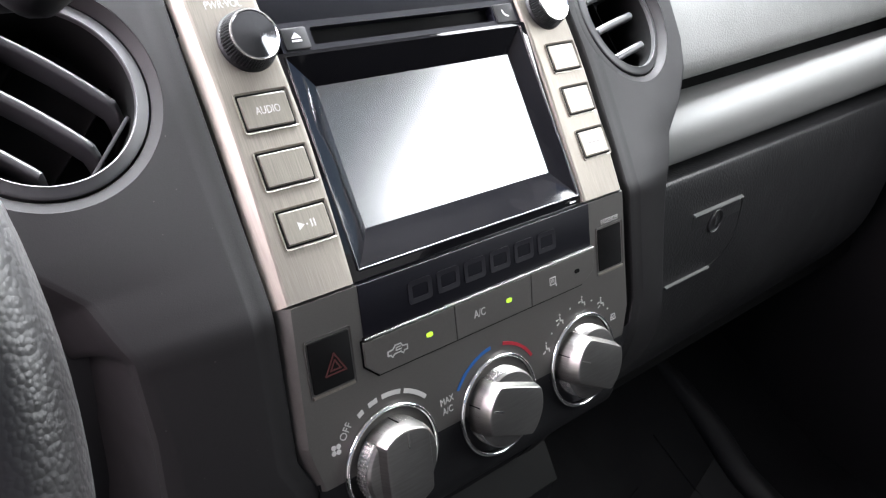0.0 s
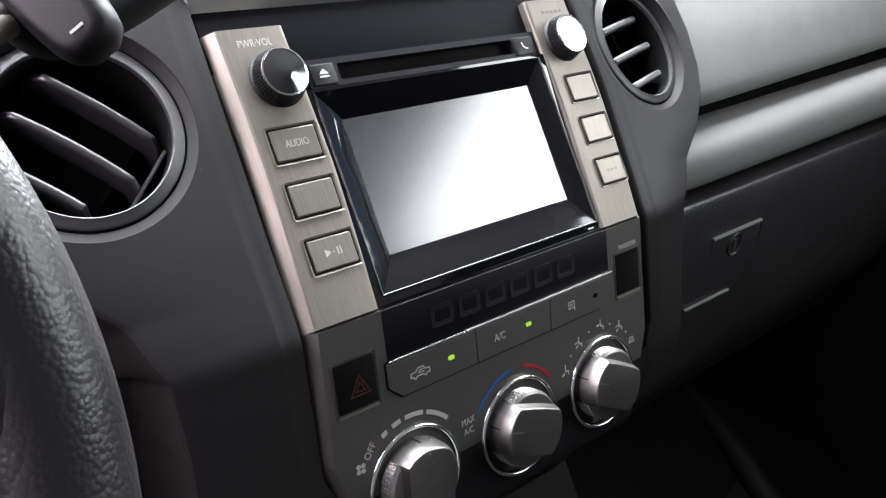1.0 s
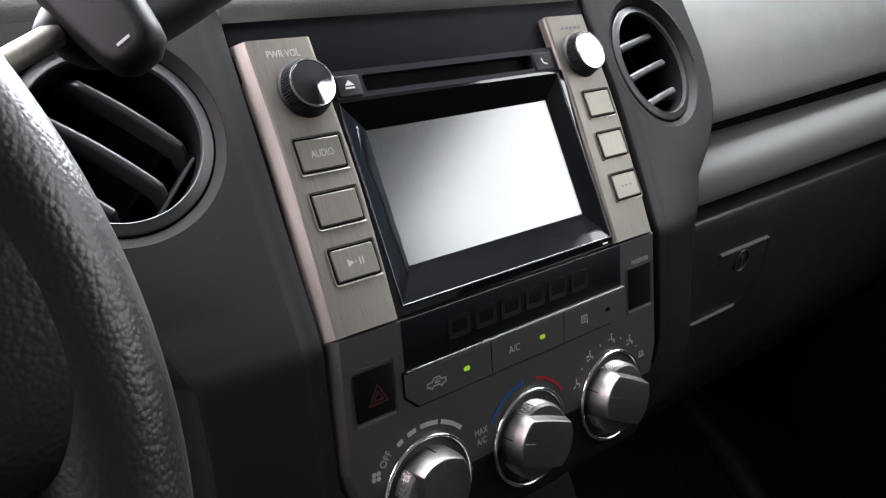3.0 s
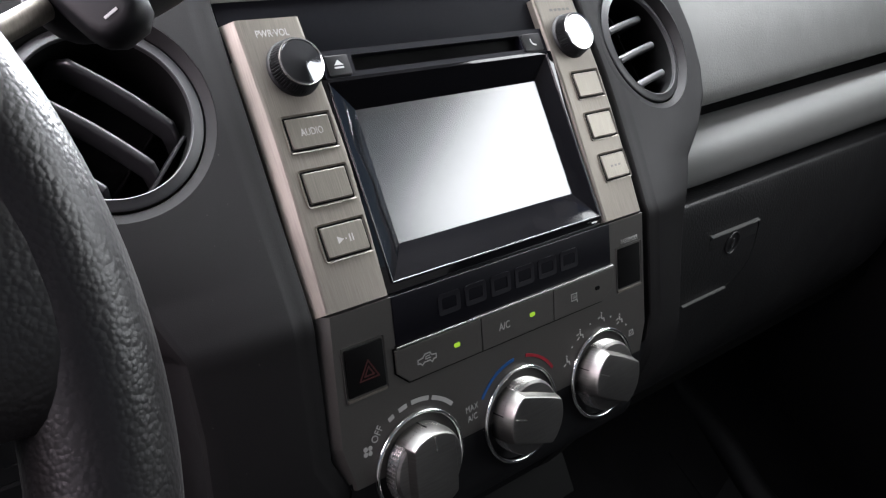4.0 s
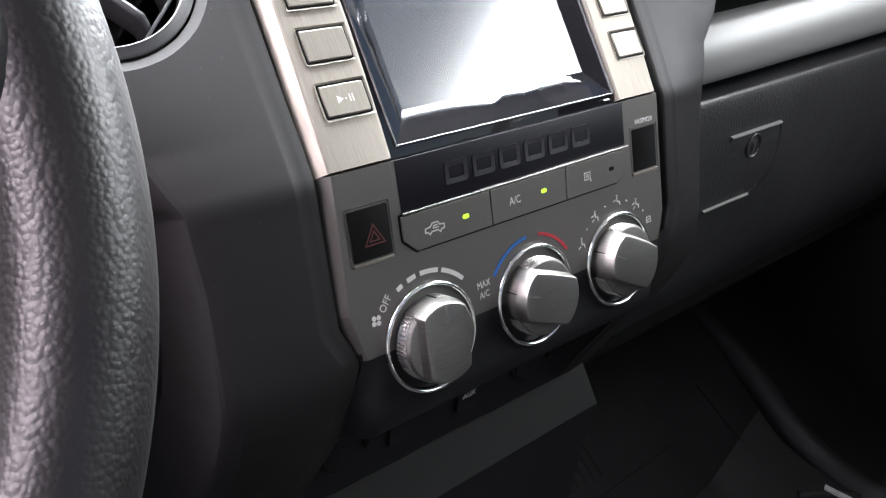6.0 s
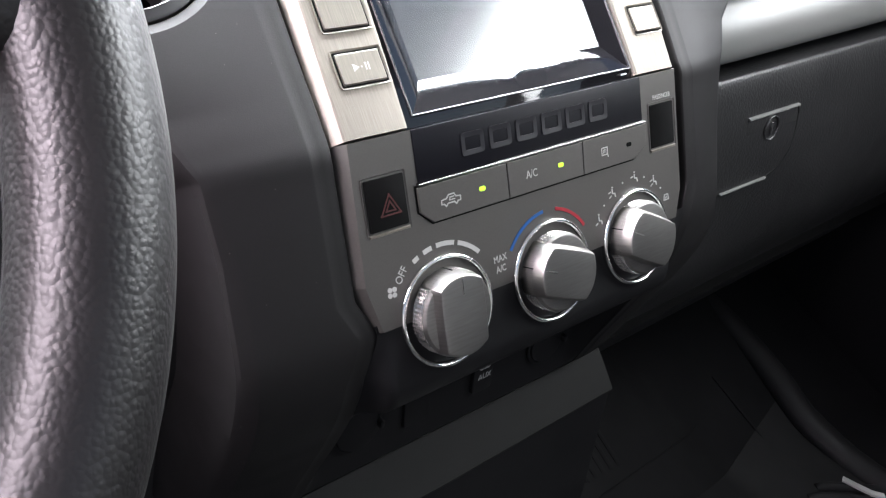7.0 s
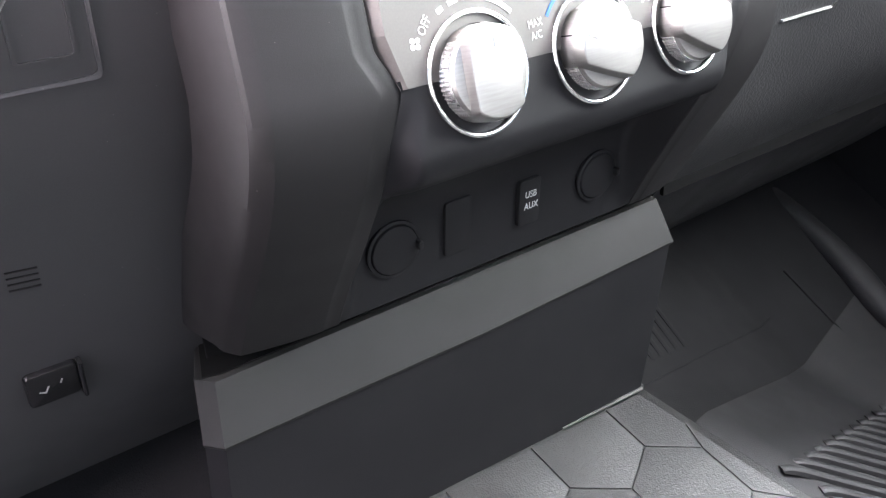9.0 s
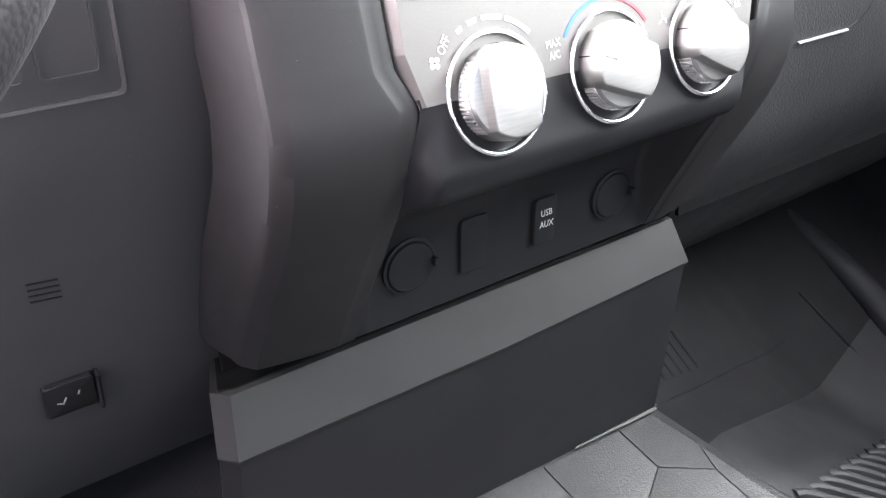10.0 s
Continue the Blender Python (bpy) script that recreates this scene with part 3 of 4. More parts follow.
BTN = [(0.0868, 0.1035), (0.0575, 0.0742), (0.0280, 0.0446)]
for s, (a, b) in ((-1, (-0.1248, -0.0983)), (1, (0.1000, 0.1243))):
    for k, (v0, v1) in enumerate(BTN):
        bm = bmesh.new()
        band(bm, rrect(a - 0.0019, v0 - 0.0019, b + 0.0019, v1 + 0.0019, 0.0014, 2), rrect(a - 0.0008, v0 - 0.0008, b + 0.0008, v1 + 0.0008, 0.0008, 2), -0.002, 0.0010, 0.0002)
        part("button_well", bm, SILVER, radio, "bevelled edge round the button", angle=20)
        bm = bmesh.new()
        band(bm, rrect(a - 0.0009, v0 - 0.0009, b + 0.0009, v1 + 0.0009, 0.0008, 2), rrect(a, v0, b, v1, 0.0008, 2), -0.002, 0.0004)
        part("button_gap", bm, SHADE_BLACK, radio)
        bm = bmesh.new()
        plate(bm, rrect(a + 0.0002, v0 + 0.0002, b - 0.0002, v1 - 0.0002, 0.0009, 3), -0.002, 0.0014, 0.0005)
        button = part("button", bm, BUTTON, radio, "brushed silver push button", angle=20)
        if s < 0 and k == 0:
            lettering("lettering", "AUDIO", 0.0056, button, (a + b) / 2 + 0.0006, (v0 + v1) / 2, 0.00145, PRINT, 0, 0.78)
        elif s < 0 and k == 2:
            bm = bmesh.new()
            cu, cv = (a + b) / 2, (v0 + v1) / 2
            plate(bm, [(cu - 0.0050, cv - 0.0021), (cu - 0.0012, cv), (cu - 0.0050, cv + 0.0021)], 0.0013, 0.0015)
            plate(bm, rrect(cu - 0.0003, cv - 0.0004, cu + 0.0005, cv + 0.0004), 0.0013, 0.0015)
            for x in (0.0022, 0.0040):
                plate(bm, rrect(cu + x, cv - 0.0020, cu + x + 0.0008, cv + 0.0020), 0.0013, 0.0015)
            part("play_mark", bm, PRINT, button)
        elif s > 0 and k == 2:
            bm = bmesh.new()
            cu, cv = (a + b) / 2, (v0 + v1) / 2
            for x in (-0.004, 0.0, 0.004):
                plate(bm, rrect(cu + x - 0.0012, cv - 0.0007, cu + x + 0.0012, cv + 0.0007), 0.0013, 0.00145)
            part("mark", bm, GUNMETAL, button)

# panel surround, bezel and screen
FRAME_IN = rrect(-0.0908, 0.0065, 0.0830, 0.1203)
bm = bmesh.new()
band(bm, rrect(-0.0970, -0.0010, 0.0925, 0.1222), FRAME_IN, -0.016, -0.0008)
for v in bm.verts:
    if v.co.y < 0.0 and v.co.z > -0.01:
        v.co.z = -0.0050
part("frame", bm, GLOSS, radio, "glossy black frame")
bm = bmesh.new()
BEZEL_IN = rrect(-0.0725, 0.0268, 0.0728, 0.1050)
rings = [[(u, v, -0.016) for u, v in FRAME_IN]]
for k in range(11):
    f = k / 10
    rings.append([(p[0] + (q[0] - p[0]) * f, p[1] + (q[1] - p[1]) * f, -0.0006 - 0.0088 * f + (0.0012 if p[0] < 0 and p[1] < 0.05 else 0.0001) * math.sin(math.pi * f)) for p, q in zip(FRAME_IN, BEZEL_IN)])
rings.append([(u, v, -0.016) for u, v in BEZEL_IN])
loops(bm, rings, cap=(False, False))
part("bezel", bm, GLOSS, radio, "glossy black sloping bezel", angle=10)
bm = bmesh.new()
for a, b in (((-0.0908, 0.1203), (-0.0908, 0.0065)), ((-0.0908, 0.0065), (0.0830, 0.0065)), ((0.0830, 0.0065), (0.0830, 0.1203))):
    tube(bm, [(a[0], a[1], -0.0007), (b[0], b[1], -0.0007)], 0.0007, 12)
part("bezel_lip", bm, GLOSS, radio, "rounded glossy lip")
bm = bmesh.new()
plate(bm, rrect(-0.0735, 0.0258, 0.0738, 0.1060), -0.014, -0.0092)
part("screen", bm, SCREEN, radio, "switched-off screen reflecting a bright window")
bm = bmesh.new()
plate(bm, rrect(-0.1400, 0.1390, 0.1360, 0.186), -0.016, -0.0066, 0.0008)
part("top_panel", bm, RADIOTOP, radio, "plain black panel above the disc slot")
bm = bmesh.new()
band(bm, rrect(-0.0893, 0.1224, 0.0895, 0.1388, 0.001, 2), rrect(-0.0690, 0.1258, 0.0655, 0.1352, 0.001, 2), -0.016, -0.0028)
part("slot_frame", bm, STRIP, radio, "dark grey frame of the disc slot")
bm = bmesh.new()
plate(bm, rrect(-0.0695, 0.1253, 0.0660, 0.1358), -0.016, -0.0085)
part("disc_slot", bm, SHADE_BLACK, radio)
for name, a, b in (("eject_button", -0.0873, -0.0720), ("phone_button", 0.0668, 0.0840)):
    bm = bmesh.new()
    plate(bm, rrect(a, 0.1238, b, 0.1357, 0.001, 3), -0.006, -0.0016, 0.0006)
    b1 = part(name, bm, DARK, radio, "small black key")
    bm = bmesh.new()
    cu = (a + b) / 2
    if a < 0:
        plate(bm, [(cu - 0.0030, 0.1298), (cu + 0.0030, 0.1298), (cu, 0.1328)], -0.0018, -0.0014)
        plate(bm, rrect(cu - 0.0030, 0.1279, cu + 0.0030, 0.1289), -0.0018, -0.0014)
    else:
        stroke(bm, [(cu - 0.0020, 0.1315), (cu - 0.0016, 0.1296), (cu - 0.0002, 0.1282), (cu + 0.0018, 0.1277)], 0.0009, -0.0018, -0.0014)
    part("key_mark", bm, WHITE, b1)
lettering("lettering", "PWR·VOL", 0.0056, radio, -0.1150, 0.1503, 0.0002, PRINT, 0, 0.82)
bm = bmesh.new()
for k in range(5):
    plate(bm, rrect(0.0990 + 0.0042 * k, 0.1488, 0.1020 + 0.0042 * k, 0.1506), 0.0, 0.0002)
part("label_bars", bm, GUNMETAL, radio)
bm = bmesh.new()
plate(bm, rrect(0.0735, 0.0030, 0.0785, 0.0040), -0.0010, -0.0006)
part("small_mark", bm, GREY, radio)

# spun caps: rings round the middle of each cap
SPUN = material("spun_cap", (0.27, 0.28, 0.30), 0.10, 1.0)
p_spun = SPUN.node_tree.nodes["Principled BSDF"]
p_spun.inputs["Anisotropic"].default_value = 0.3
p_spun.inputs["Anisotropic Rotation"].default_value = 0.25
tang = SPUN.node_tree.nodes.new("ShaderNodeTangent")
tang.direction_type, tang.axis = "RADIAL", "Z"
SPUN.node_tree.links.new(tang.outputs[0], p_spun.inputs["Tangent"])


def knurl(bm, r, n0, n1, cu, cv, rows=5, teeth=52, deep=0.0005, r1=None):
    """A collar of small four-sided points, r at the foot to r1 at the head."""
    def at(i, k, up):
        q, a = r + ((r1 or r) - r) * i / rows + up, 2 * math.pi * k / teeth
        return bm.verts.new((cu + q * math.cos(a), cv + q * math.sin(a), n0 + (n1 - n0) * i / rows))
    grid = [[at(i, k, -deep) for k in range(teeth)] for i in range(rows + 1)]
    for i in range(rows):
        for k in range(teeth):
            tip = at(i + 0.5, k + 0.5, deep)
            c = (grid[i][k], grid[i][(k + 1) % teeth], grid[i + 1][(k + 1) % teeth], grid[i + 1][k])
            for j in range(4):
                bm.faces.new((c[j], c[(j + 1) % 4], tip))
    return bm


def radio_knob(cu, cv, name, label, crown):
    knob = part(name, lathe(bmesh.new(), [(0.0158, -0.001), (0.0156, 0.0010), (0.0147, 0.0022), (0.0140, 0.0028), (0.0136, 0.0035)], cu, cv, 48, cap=(True, True)), DARK, radio, label)
    part("grip", knurl(bmesh.new(), 0.0148, 0.0020, 0.0090, cu, cv, 8, 56, 0.00055, 0.0134), DARK, knob, "knurled black grip", angle=5)
    part("rim_ring", lathe(bmesh.new(), [(0.0128, 0.0086), (0.0130, 0.0098), (0.0128, 0.0103), (0.0122, 0.0104), (0.0119, 0.0100)], cu, cv, 48), CHROME, knob, "thin chrome ring")
    part("cap", lathe(bmesh.new(), [(0.0118, 0.0100), (0.0090, 0.0100 + 0.25 * crown), (0.0040, 0.0100 + 0.67 * crown), (0.0004, 0.0100 + crown)], cu, cv, 48, cap=(False, True)), SPUN, knob, "spun metal cap")
    return knob


radio_knob(-0.1090, 0.1303, "volume_knob", "knurled volume knob with spun metal cap", 0.0021)
radio_knob(0.1098, 0.1300, "tuning_knob", "knurled tuning knob with spun metal cap", 0.0004)

# ---- climate panel ----
climate = thing("climate_panel", LOWER, "gunmetal climate control panel with three large metal knobs", "climate panel")
bm = bmesh.new()
loops(bm, [[(u, v, -0.0040 if n < -0.007 and n > -0.01 and v < -0.1 else n) for u, v in o] for o, n in (
    ([(-0.1400, -0.0004), (-0.1425, -0.074), (-0.1325, -0.1012), (0.1205, -0.1012), (0.1300, -0.080), (0.1305, -0.0004)][::-1], -0.014),
    ([(-0.1400, -0.0004), (-0.1425, -0.074), (-0.1325, -0.1012), (0.1205, -0.1012), (0.1300, -0.080), (0.1305, -0.0004)][::-1], -0.0075),
    ([(-0.1345, -0.0004), (-0.1366, -0.0745), (-0.1300, -0.1008), (0.1180, -0.1008), (0.1245, -0.081), (0.1245, -0.0004)][::-1], 0.0))])
faceplate = part("faceplate", bm, GUNMETAL, climate, "satin gunmetal faceplate", angle=12)
# badge strip
bm = bmesh.new()
plate(bm, rrect(-0.0955, -0.0290, 0.0880, -0.0004), -0.012, 0.0006, 0.0004)
badge = part("badge_strip", bm, STRIP, climate, "satin black strip with raised badge shapes")
for k in range(6):
    a = -0.0640 + 0.0204 * k
    bm = bmesh.new()
    band(bm, rrect(a, -0.0208, a + 0.0165, -0.0082, 0.002, 3), rrect(a + 0.0028, -0.0180, a + 0.0137, -0.0110, 0.001, 3), 0.0, 0.0011, 0.0009)
    part("badge_shape", bm, BADGE, badge)
bm = bmesh.new()
bead = [(-0.0294 - 0.0011 * math.cos(math.pi * k / 8), 0.0008 + 0.0019 * math.sin(math.pi * k / 8)) for k in range(9)]
loops(bm, [[(u, v, n) for v, n in [(-0.0305, 0.0)] + bead + [(-0.0283, 0.0)]] for u in (-0.0965, -0.0955, 0.0875, 0.0890)])
part("ledge", bm, LEDGE, climate, "polished bead above the climate keys", angle=60)
ROWP = [(-0.0972, -0.0306), (-0.0972, -0.0438), (-0.0890, -0.0512), (0.0770, -0.0512), (0.0885, -0.0448), (0.0900, -0.0306)]
bm = bmesh.new()
plate(bm, inset(ROWP, -0.0010), -0.001, 0.0003)
part("key_gap", bm, SHADE_BLACK, climate)
KEY_SHAPES = [[(-0.0972, -0.0306), (-0.0972, -0.0438), (-0.0890, -0.0512), (-0.0341, -0.0512), (-0.0339, -0.0306)],
        [(-0.0333, -0.0306), (-0.0335, -0.0512), (0.0284, -0.0512), (0.0293, -0.0306)],
        [(0.0299, -0.0306), (0.0290, -0.0512), (0.0770, -0.0512), (0.0885, -0.0448), (0.0900, -0.0306)]]
climate_keys = []
for poly in KEY_SHAPES:
    bm = bmesh.new()
    plate(bm, poly, -0.001, 0.0016, 0.0004)
    climate_keys.append(part("climate_key", bm, GUNMETAL, climate, "satin gunmetal key", angle=20))
for key, cu, lit in ((climate_keys[0], -0.0535, 1), (climate_keys[1], 0.0092, 1), (climate_keys[2], 0.0720, 0)):
    bm = bmesh.new()
    plate(bm, rrect(cu - 0.0023, -0.0421, cu + 0.0023, -0.0395, 0.0011, 3), 0.001, 0.0019)
    part("indicator_lamp", bm, LED if lit else SHADE_BLACK, key, "lit yellow-green indicator" if lit else "unlit indicator")
lettering("lettering", "A/C", 0.0066, climate_keys[1], -0.0150, -0.0410, 0.0017, GREY, 0, 0.85)
bm = bmesh.new()
x0, y0 = -0.0762, -0.0420
stroke(bm, [(x0 - 0.0066, y0 - 0.0010), (x0 - 0.0064, y0 + 0.0012), (x0 - 0.0030, y0 + 0.0016), (x0 - 0.0014, y0 + 0.0034), (x0 + 0.0024, y0 + 0.0034), (x0 + 0.0036, y0 + 0.0016), (x0 + 0.0068, y0 + 0.0012), (x0 + 0.0066, y0 - 0.0012), (x0 + 0.0048, y0 - 0.0012), (x0 + 0.0036, y0 - 0.0026), (x0 + 0.0022, y0 - 0.0012), (x0 - 0.0022, y0 - 0.0012), (x0 - 0.0036, y0 - 0.0026), (x0 - 0.0048, y0 - 0.0012)], 0.0007, 0.0012, 0.0018, True)
stroke(bm, [(x0 + 0.0020, y0 + 0.0018), (x0 - 0.0006, y0 + 0.0018), (x0 - 0.0010, y0 + 0.0004), (x0 + 0.0026, y0 + 0.0004)], 0.0006, 0.0012, 0.0018)
part("recirculation_mark", bm, GREY, climate_keys[0])
bm = bmesh.new()
x0, y0 = 0.0486, -0.0410
stroke(bm, [(x0 - 0.0026, y0 - 0.0018), (x0 - 0.0026, y0 + 0.0026), (x0 + 0.0026, y0 + 0.0026), (x0 + 0.0026, y0 - 0.0018)], 0.0006, 0.0012, 0.0018, True)
stroke(bm, [(x0 + 0.0026, y0 - 0.0012), (x0 + 0.0030, y0 - 0.0034)], 0.0007, 0.0012, 0.0018)
for k in (-1, 0, 1):
    bar(bm, (x0 + k * 0.0011, y0 - 0.0006), (x0 + k * 0.0011, y0 + 0.0014), 0.0004, 0.0012, 0.0018)
part("mirror_heat_mark", bm, GREY, climate_keys[2])

# hazard switch and passenger lamp
for name, a, b, v0, v1, label in (("hazard_switch", -0.1290, -0.1046, -0.0474, -0.0204, "black hazard switch with a red triangle"), ("airbag_lamp", 0.0960, 0.1203, -0.0487, -0.0204, "black passenger airbag lamp window")):
    bm = bmesh.new()
    band(bm, rrect(a - 0.0016, v0 - 0.0030, b + 0.0016, v1 + 0.0016, 0.0012, 3), rrect(a, v0, b, v1, 0.0008, 3), -0.004, 0.0006, -0.0010)
    part("switch_surround", bm, GUNMETAL, climate, angle=15)
    bm = bmesh.new()
    plate(bm, rrect(a, v0, b, v1, 0.0008, 3), -0.006, 0.0010 if a < 0 else 0.0004, 0.0003)
    sw = part(name, bm, SHADE_BLACK, climate, label)
    bm = bmesh.new()
    plate(bm, rrect(a - 0.0008, v0 - 0.0026, b + 0.0004, v0 - 0.0010), 0.0, 0.0012, 0.0004)
    part("bright_edge", bm, SILVER, climate)
    if a < 0:
        bm = bmesh.new()
        cu, cv = -0.1151, -0.0360
        stroke(bm, [(cu - 0.0062, cv - 0.0042), (cu + 0.0062, cv - 0.0042), (cu, cv + 0.0064)], 0.0008, 0.0008, 0.0012, True)
        stroke(bm, [(cu - 0.0030, cv - 0.0023), (cu + 0.0030, cv - 0.0023), (cu, cv + 0.0028)], 0.0008, 0.0008, 0.0012, True)
        part("triangle_mark", bm, HAZARD, sw)
lettering("lettering", "PASSENGER", 0.0044, climate, 0.1088, -0.0160, 0.0006, GREY, 0, 0.80)

# dials
RINGS = ((-0.0872, -0.1020, 89, "fan_knob", "brushed metal fan speed knob"), (-0.0052, -0.1030, 159, "temperature_knob", "brushed metal temperature knob"), (0.0738, -0.1028, 153, "airflow_knob", "brushed metal airflow knob"))
for cu, cv, aim, name, label in RINGS:
    knob = part(name, lathe(bmesh.new(), [(0.0300, -0.002), (0.0298, 0.0012), (0.0292, -0.0030), (0.0270, -0.0060), (0.0235, -0.0050)], cu, cv, 64, cap=(False, True)), SHADE_BLACK, climate, label)
    ring = [(0.0308 + 0.0013 * math.cos(radians(b)), 0.0012 + 0.0015 * math.sin(radians(b))) for b in range(-30, 211, 20)]
    part("chrome_ring", lathe(bmesh.new(), [(0.0319, -0.002)] + ring + [(0.0297, -0.002)], cu, cv, 72), CHROME, knob, "polished chrome ring", angle=60)
    part("collar", knurl(bmesh.new(), 0.0239, -0.0030, 0.0086, cu, cv, 7, 64, 0.0006), KNURL, knob, "knurled collar", angle=5)
    part("band_ring", lathe(bmesh.new(), [(0.0228, 0.0080), (0.0239, 0.0085), (0.0239, 0.0092), (0.0226, 0.0106), (0.0212, 0.0108)], cu, cv, 64, cap=(False, True)), KNOB, knob, angle=20)
    bm = bmesh.new()
    seg, r = 96, 0.0245
    rings = []
    for n, clip, q in ((-0.0045, 0.0158, 1.0), (0.0086, 0.0158, 0.99), (0.0090, 0.0166, 0.985), (0.0145, 0.0147, 0.945), (0.0157, 0.0143, 0.925), (0.0161, 0.0138, 0.895), (0.0163, 0.0118, 0.82)):
        ring = []
        for k in range(seg):
            a = 2 * math.pi * k / seg
            x = q * r * math.cos(a)
            ring.append((x if abs(x) < clip else math.copysign(clip + 0.07 * (abs(x) - clip), x), q * r * math.sin(a), n))
        rings.append(ring)
    loops(bm, rings)
    bm.transform(pose(cu, cv, 0, 0, 0, aim - 90))
    part("handle", bm, KNOB, knob, "flat-sided brushed metal grip", angle=18)
    bm = bmesh.new()
    plate(bm, rrect(-0.0004, 0.0120, 0.0004, 0.0208, 0.0002, 2), 0.0140, 0.0166)
    bm.transform(pose(cu, cv, 0, 0, 0, aim - 90))
    part("pointer", bm, KNURL, knob)
    bm = plate(bmesh.new(), rrect(-0.0003, 0.0226, 0.0003, 0.0247), 0.0, 0.0086)
    bm.transform(pose(cu, cv, 0, 0, 0, aim - 90))
    part("groove", bm, SHADE_BLACK, knob)
cu, cv = RINGS[0][:2]
bm = bmesh.new()
for a0, a1 in ((119, 113), (107, 98), (93, 74), (70, 44)):
    arc(bm, cu, cv, 0.0364, 0.0390, a1, a0, 0.0, 0.0004)
part("fan_scale", bm, GREY, climate)
bm = bmesh.new()
for k in range(4):
    a = radians(40 + 90 * k)
    lathe(bm, [(0.0014, 0.0), (0.0014, 0.0004), (0.0012, 0.0004)], -0.1212 + 0.0021 * math.cos(a), -0.0812 + 0.0021 * math.sin(a), 10, cap=(True, True))
part("fan_mark", bm, GREY, climate)
lettering("lettering", "OFF", 0.0066, climate, -0.1142, -0.0738, 0.0004, GREY, 52, 0.85)
lettering("lettering", "MAX", 0.0058, climate, -0.0452, -0.0842, 0.0004, GREY, 3, 0.82)
lettering("lettering", "A/C", 0.0058, climate, -0.0452, -0.0904, 0.0004, GREY, 3, 0.82)
cu, cv = RINGS[1][:2]
part("cold_arc", arc(bmesh.new(), cu, cv, 0.0365, 0.0385, 94, 146, 0.0, 0.0004), BLUE, climate)
part("hot_arc", arc(bmesh.new(), cu, cv, 0.0365, 0.0385, 33, 78, 0.0, 0.0004), RED, climate)
cu, cv = RINGS[2][:2]
for a, kind in ((150, 0), (120, 1), (86, 2), (56, 3), (28, 4)):
    bm = bmesh.new()
    x, y = cu + 0.0392 * math.cos(radians(a)), cv + 0.0392 * math.sin(radians(a))
    if kind < 4:
        stroke(bm, [(x + 0.0004, y + 0.0024), (x + 0.0008, y - 0.0006), (x + 0.0034, y - 0.0010), (x + 0.0038, y - 0.0034)], 0.0009, 0.0, 0.0004)
        lathe(bm, [(0.0007, 0), (0.0007, 0.0004)], x + 0.0006, y + 0.0042, 8, cap=(True, True))
        if kind in (1, 2, 3):
            stroke(bm, [(x - 0.0036, y + 0.0004), (x - 0.0014, y + 0.0010)], 0.0007, 0.0, 0.0004)
        if kind in (0, 1, 3):
            stroke(bm, [(x - 0.0030, y - 0.0034), (x - 0.0010, y - 0.0022)], 0.0007, 0.0, 0.0004)
    else:
        stroke(bm, [(x - 0.0030, y - 0.0020), (x - 0.0022, y + 0.0024), (x + 0.0022, y + 0.0024), (x + 0.0030, y - 0.0020)], 0.0007, 0.0, 0.0004, True)
        stroke(bm, [(x - 0.0012, y - 0.0006), (x + 0.0010, y + 0.0006)], 0.0006, 0.0, 0.0004)
    bm.transform(pose(x, y, 0) @ Matrix.Diagonal((0.82, 0.82, 1, 1)) @ pose(-x, -y, 0))
    part("airflow_mark", bm, GREY, climate)
for a in (135, 103, 71, 42):
    part("scale_dot", lathe(bmesh.new(), [(0.0006, 0), (0.0006, 0.0004)], cu + 0.0392 * math.cos(radians(a)), cv + 0.0392 * math.sin(radians(a)), 8, cap=(True, True)), GREY, climate)

# ---- lower panel with sockets ----
lower = thing("lower_dash_panel", Matrix.Identity(4), "black lower dash panel with a lettered media port", "dash trim")
LOW = smooth_line([(-0.0425, -0.112, 0), (-0.0480, -0.1400, 0), (-0.0497, -0.1560, 0), (-0.040, -0.1695, 0), (-0.008, -0.181, 0), (0.021, -0.197, 0), (0.0335, -0.220, 0), (0.0375, -0.248, 0), (0.042, -0.276, 0)], 5)
SIDE = sorted((z, y) for y, z, lean in FACE)
TOPP = [(-0.0233 - 0.0988 * 0.1977, -0.017 - 0.0988 * 0.9803)] + [(p.x, p.y) for p in LOW]
bm = bmesh.new()
rows = []
for y, z in TOPP:
    y1 = float(np.interp(z, [p[0] for p in SIDE], [p[1] for p in SIDE]))
    us = np.linspace(-inner_at(z, -1) - 0.001, inner_at(z, 1) + 0.001, 81)
    row = []
    for i, u in enumerate(us):
        f = min(1.0, min(i, 80 - i) / 4)
        f = f * f * (3 - 2 * f)
        row.append((u, y1 + (y - y1) * f + 0.0012, z))
    rows.append(row)
loops(bm, rows, close=False, cap=(False, False))
part("panel_face", bm, PANEL, lower, angle=60)


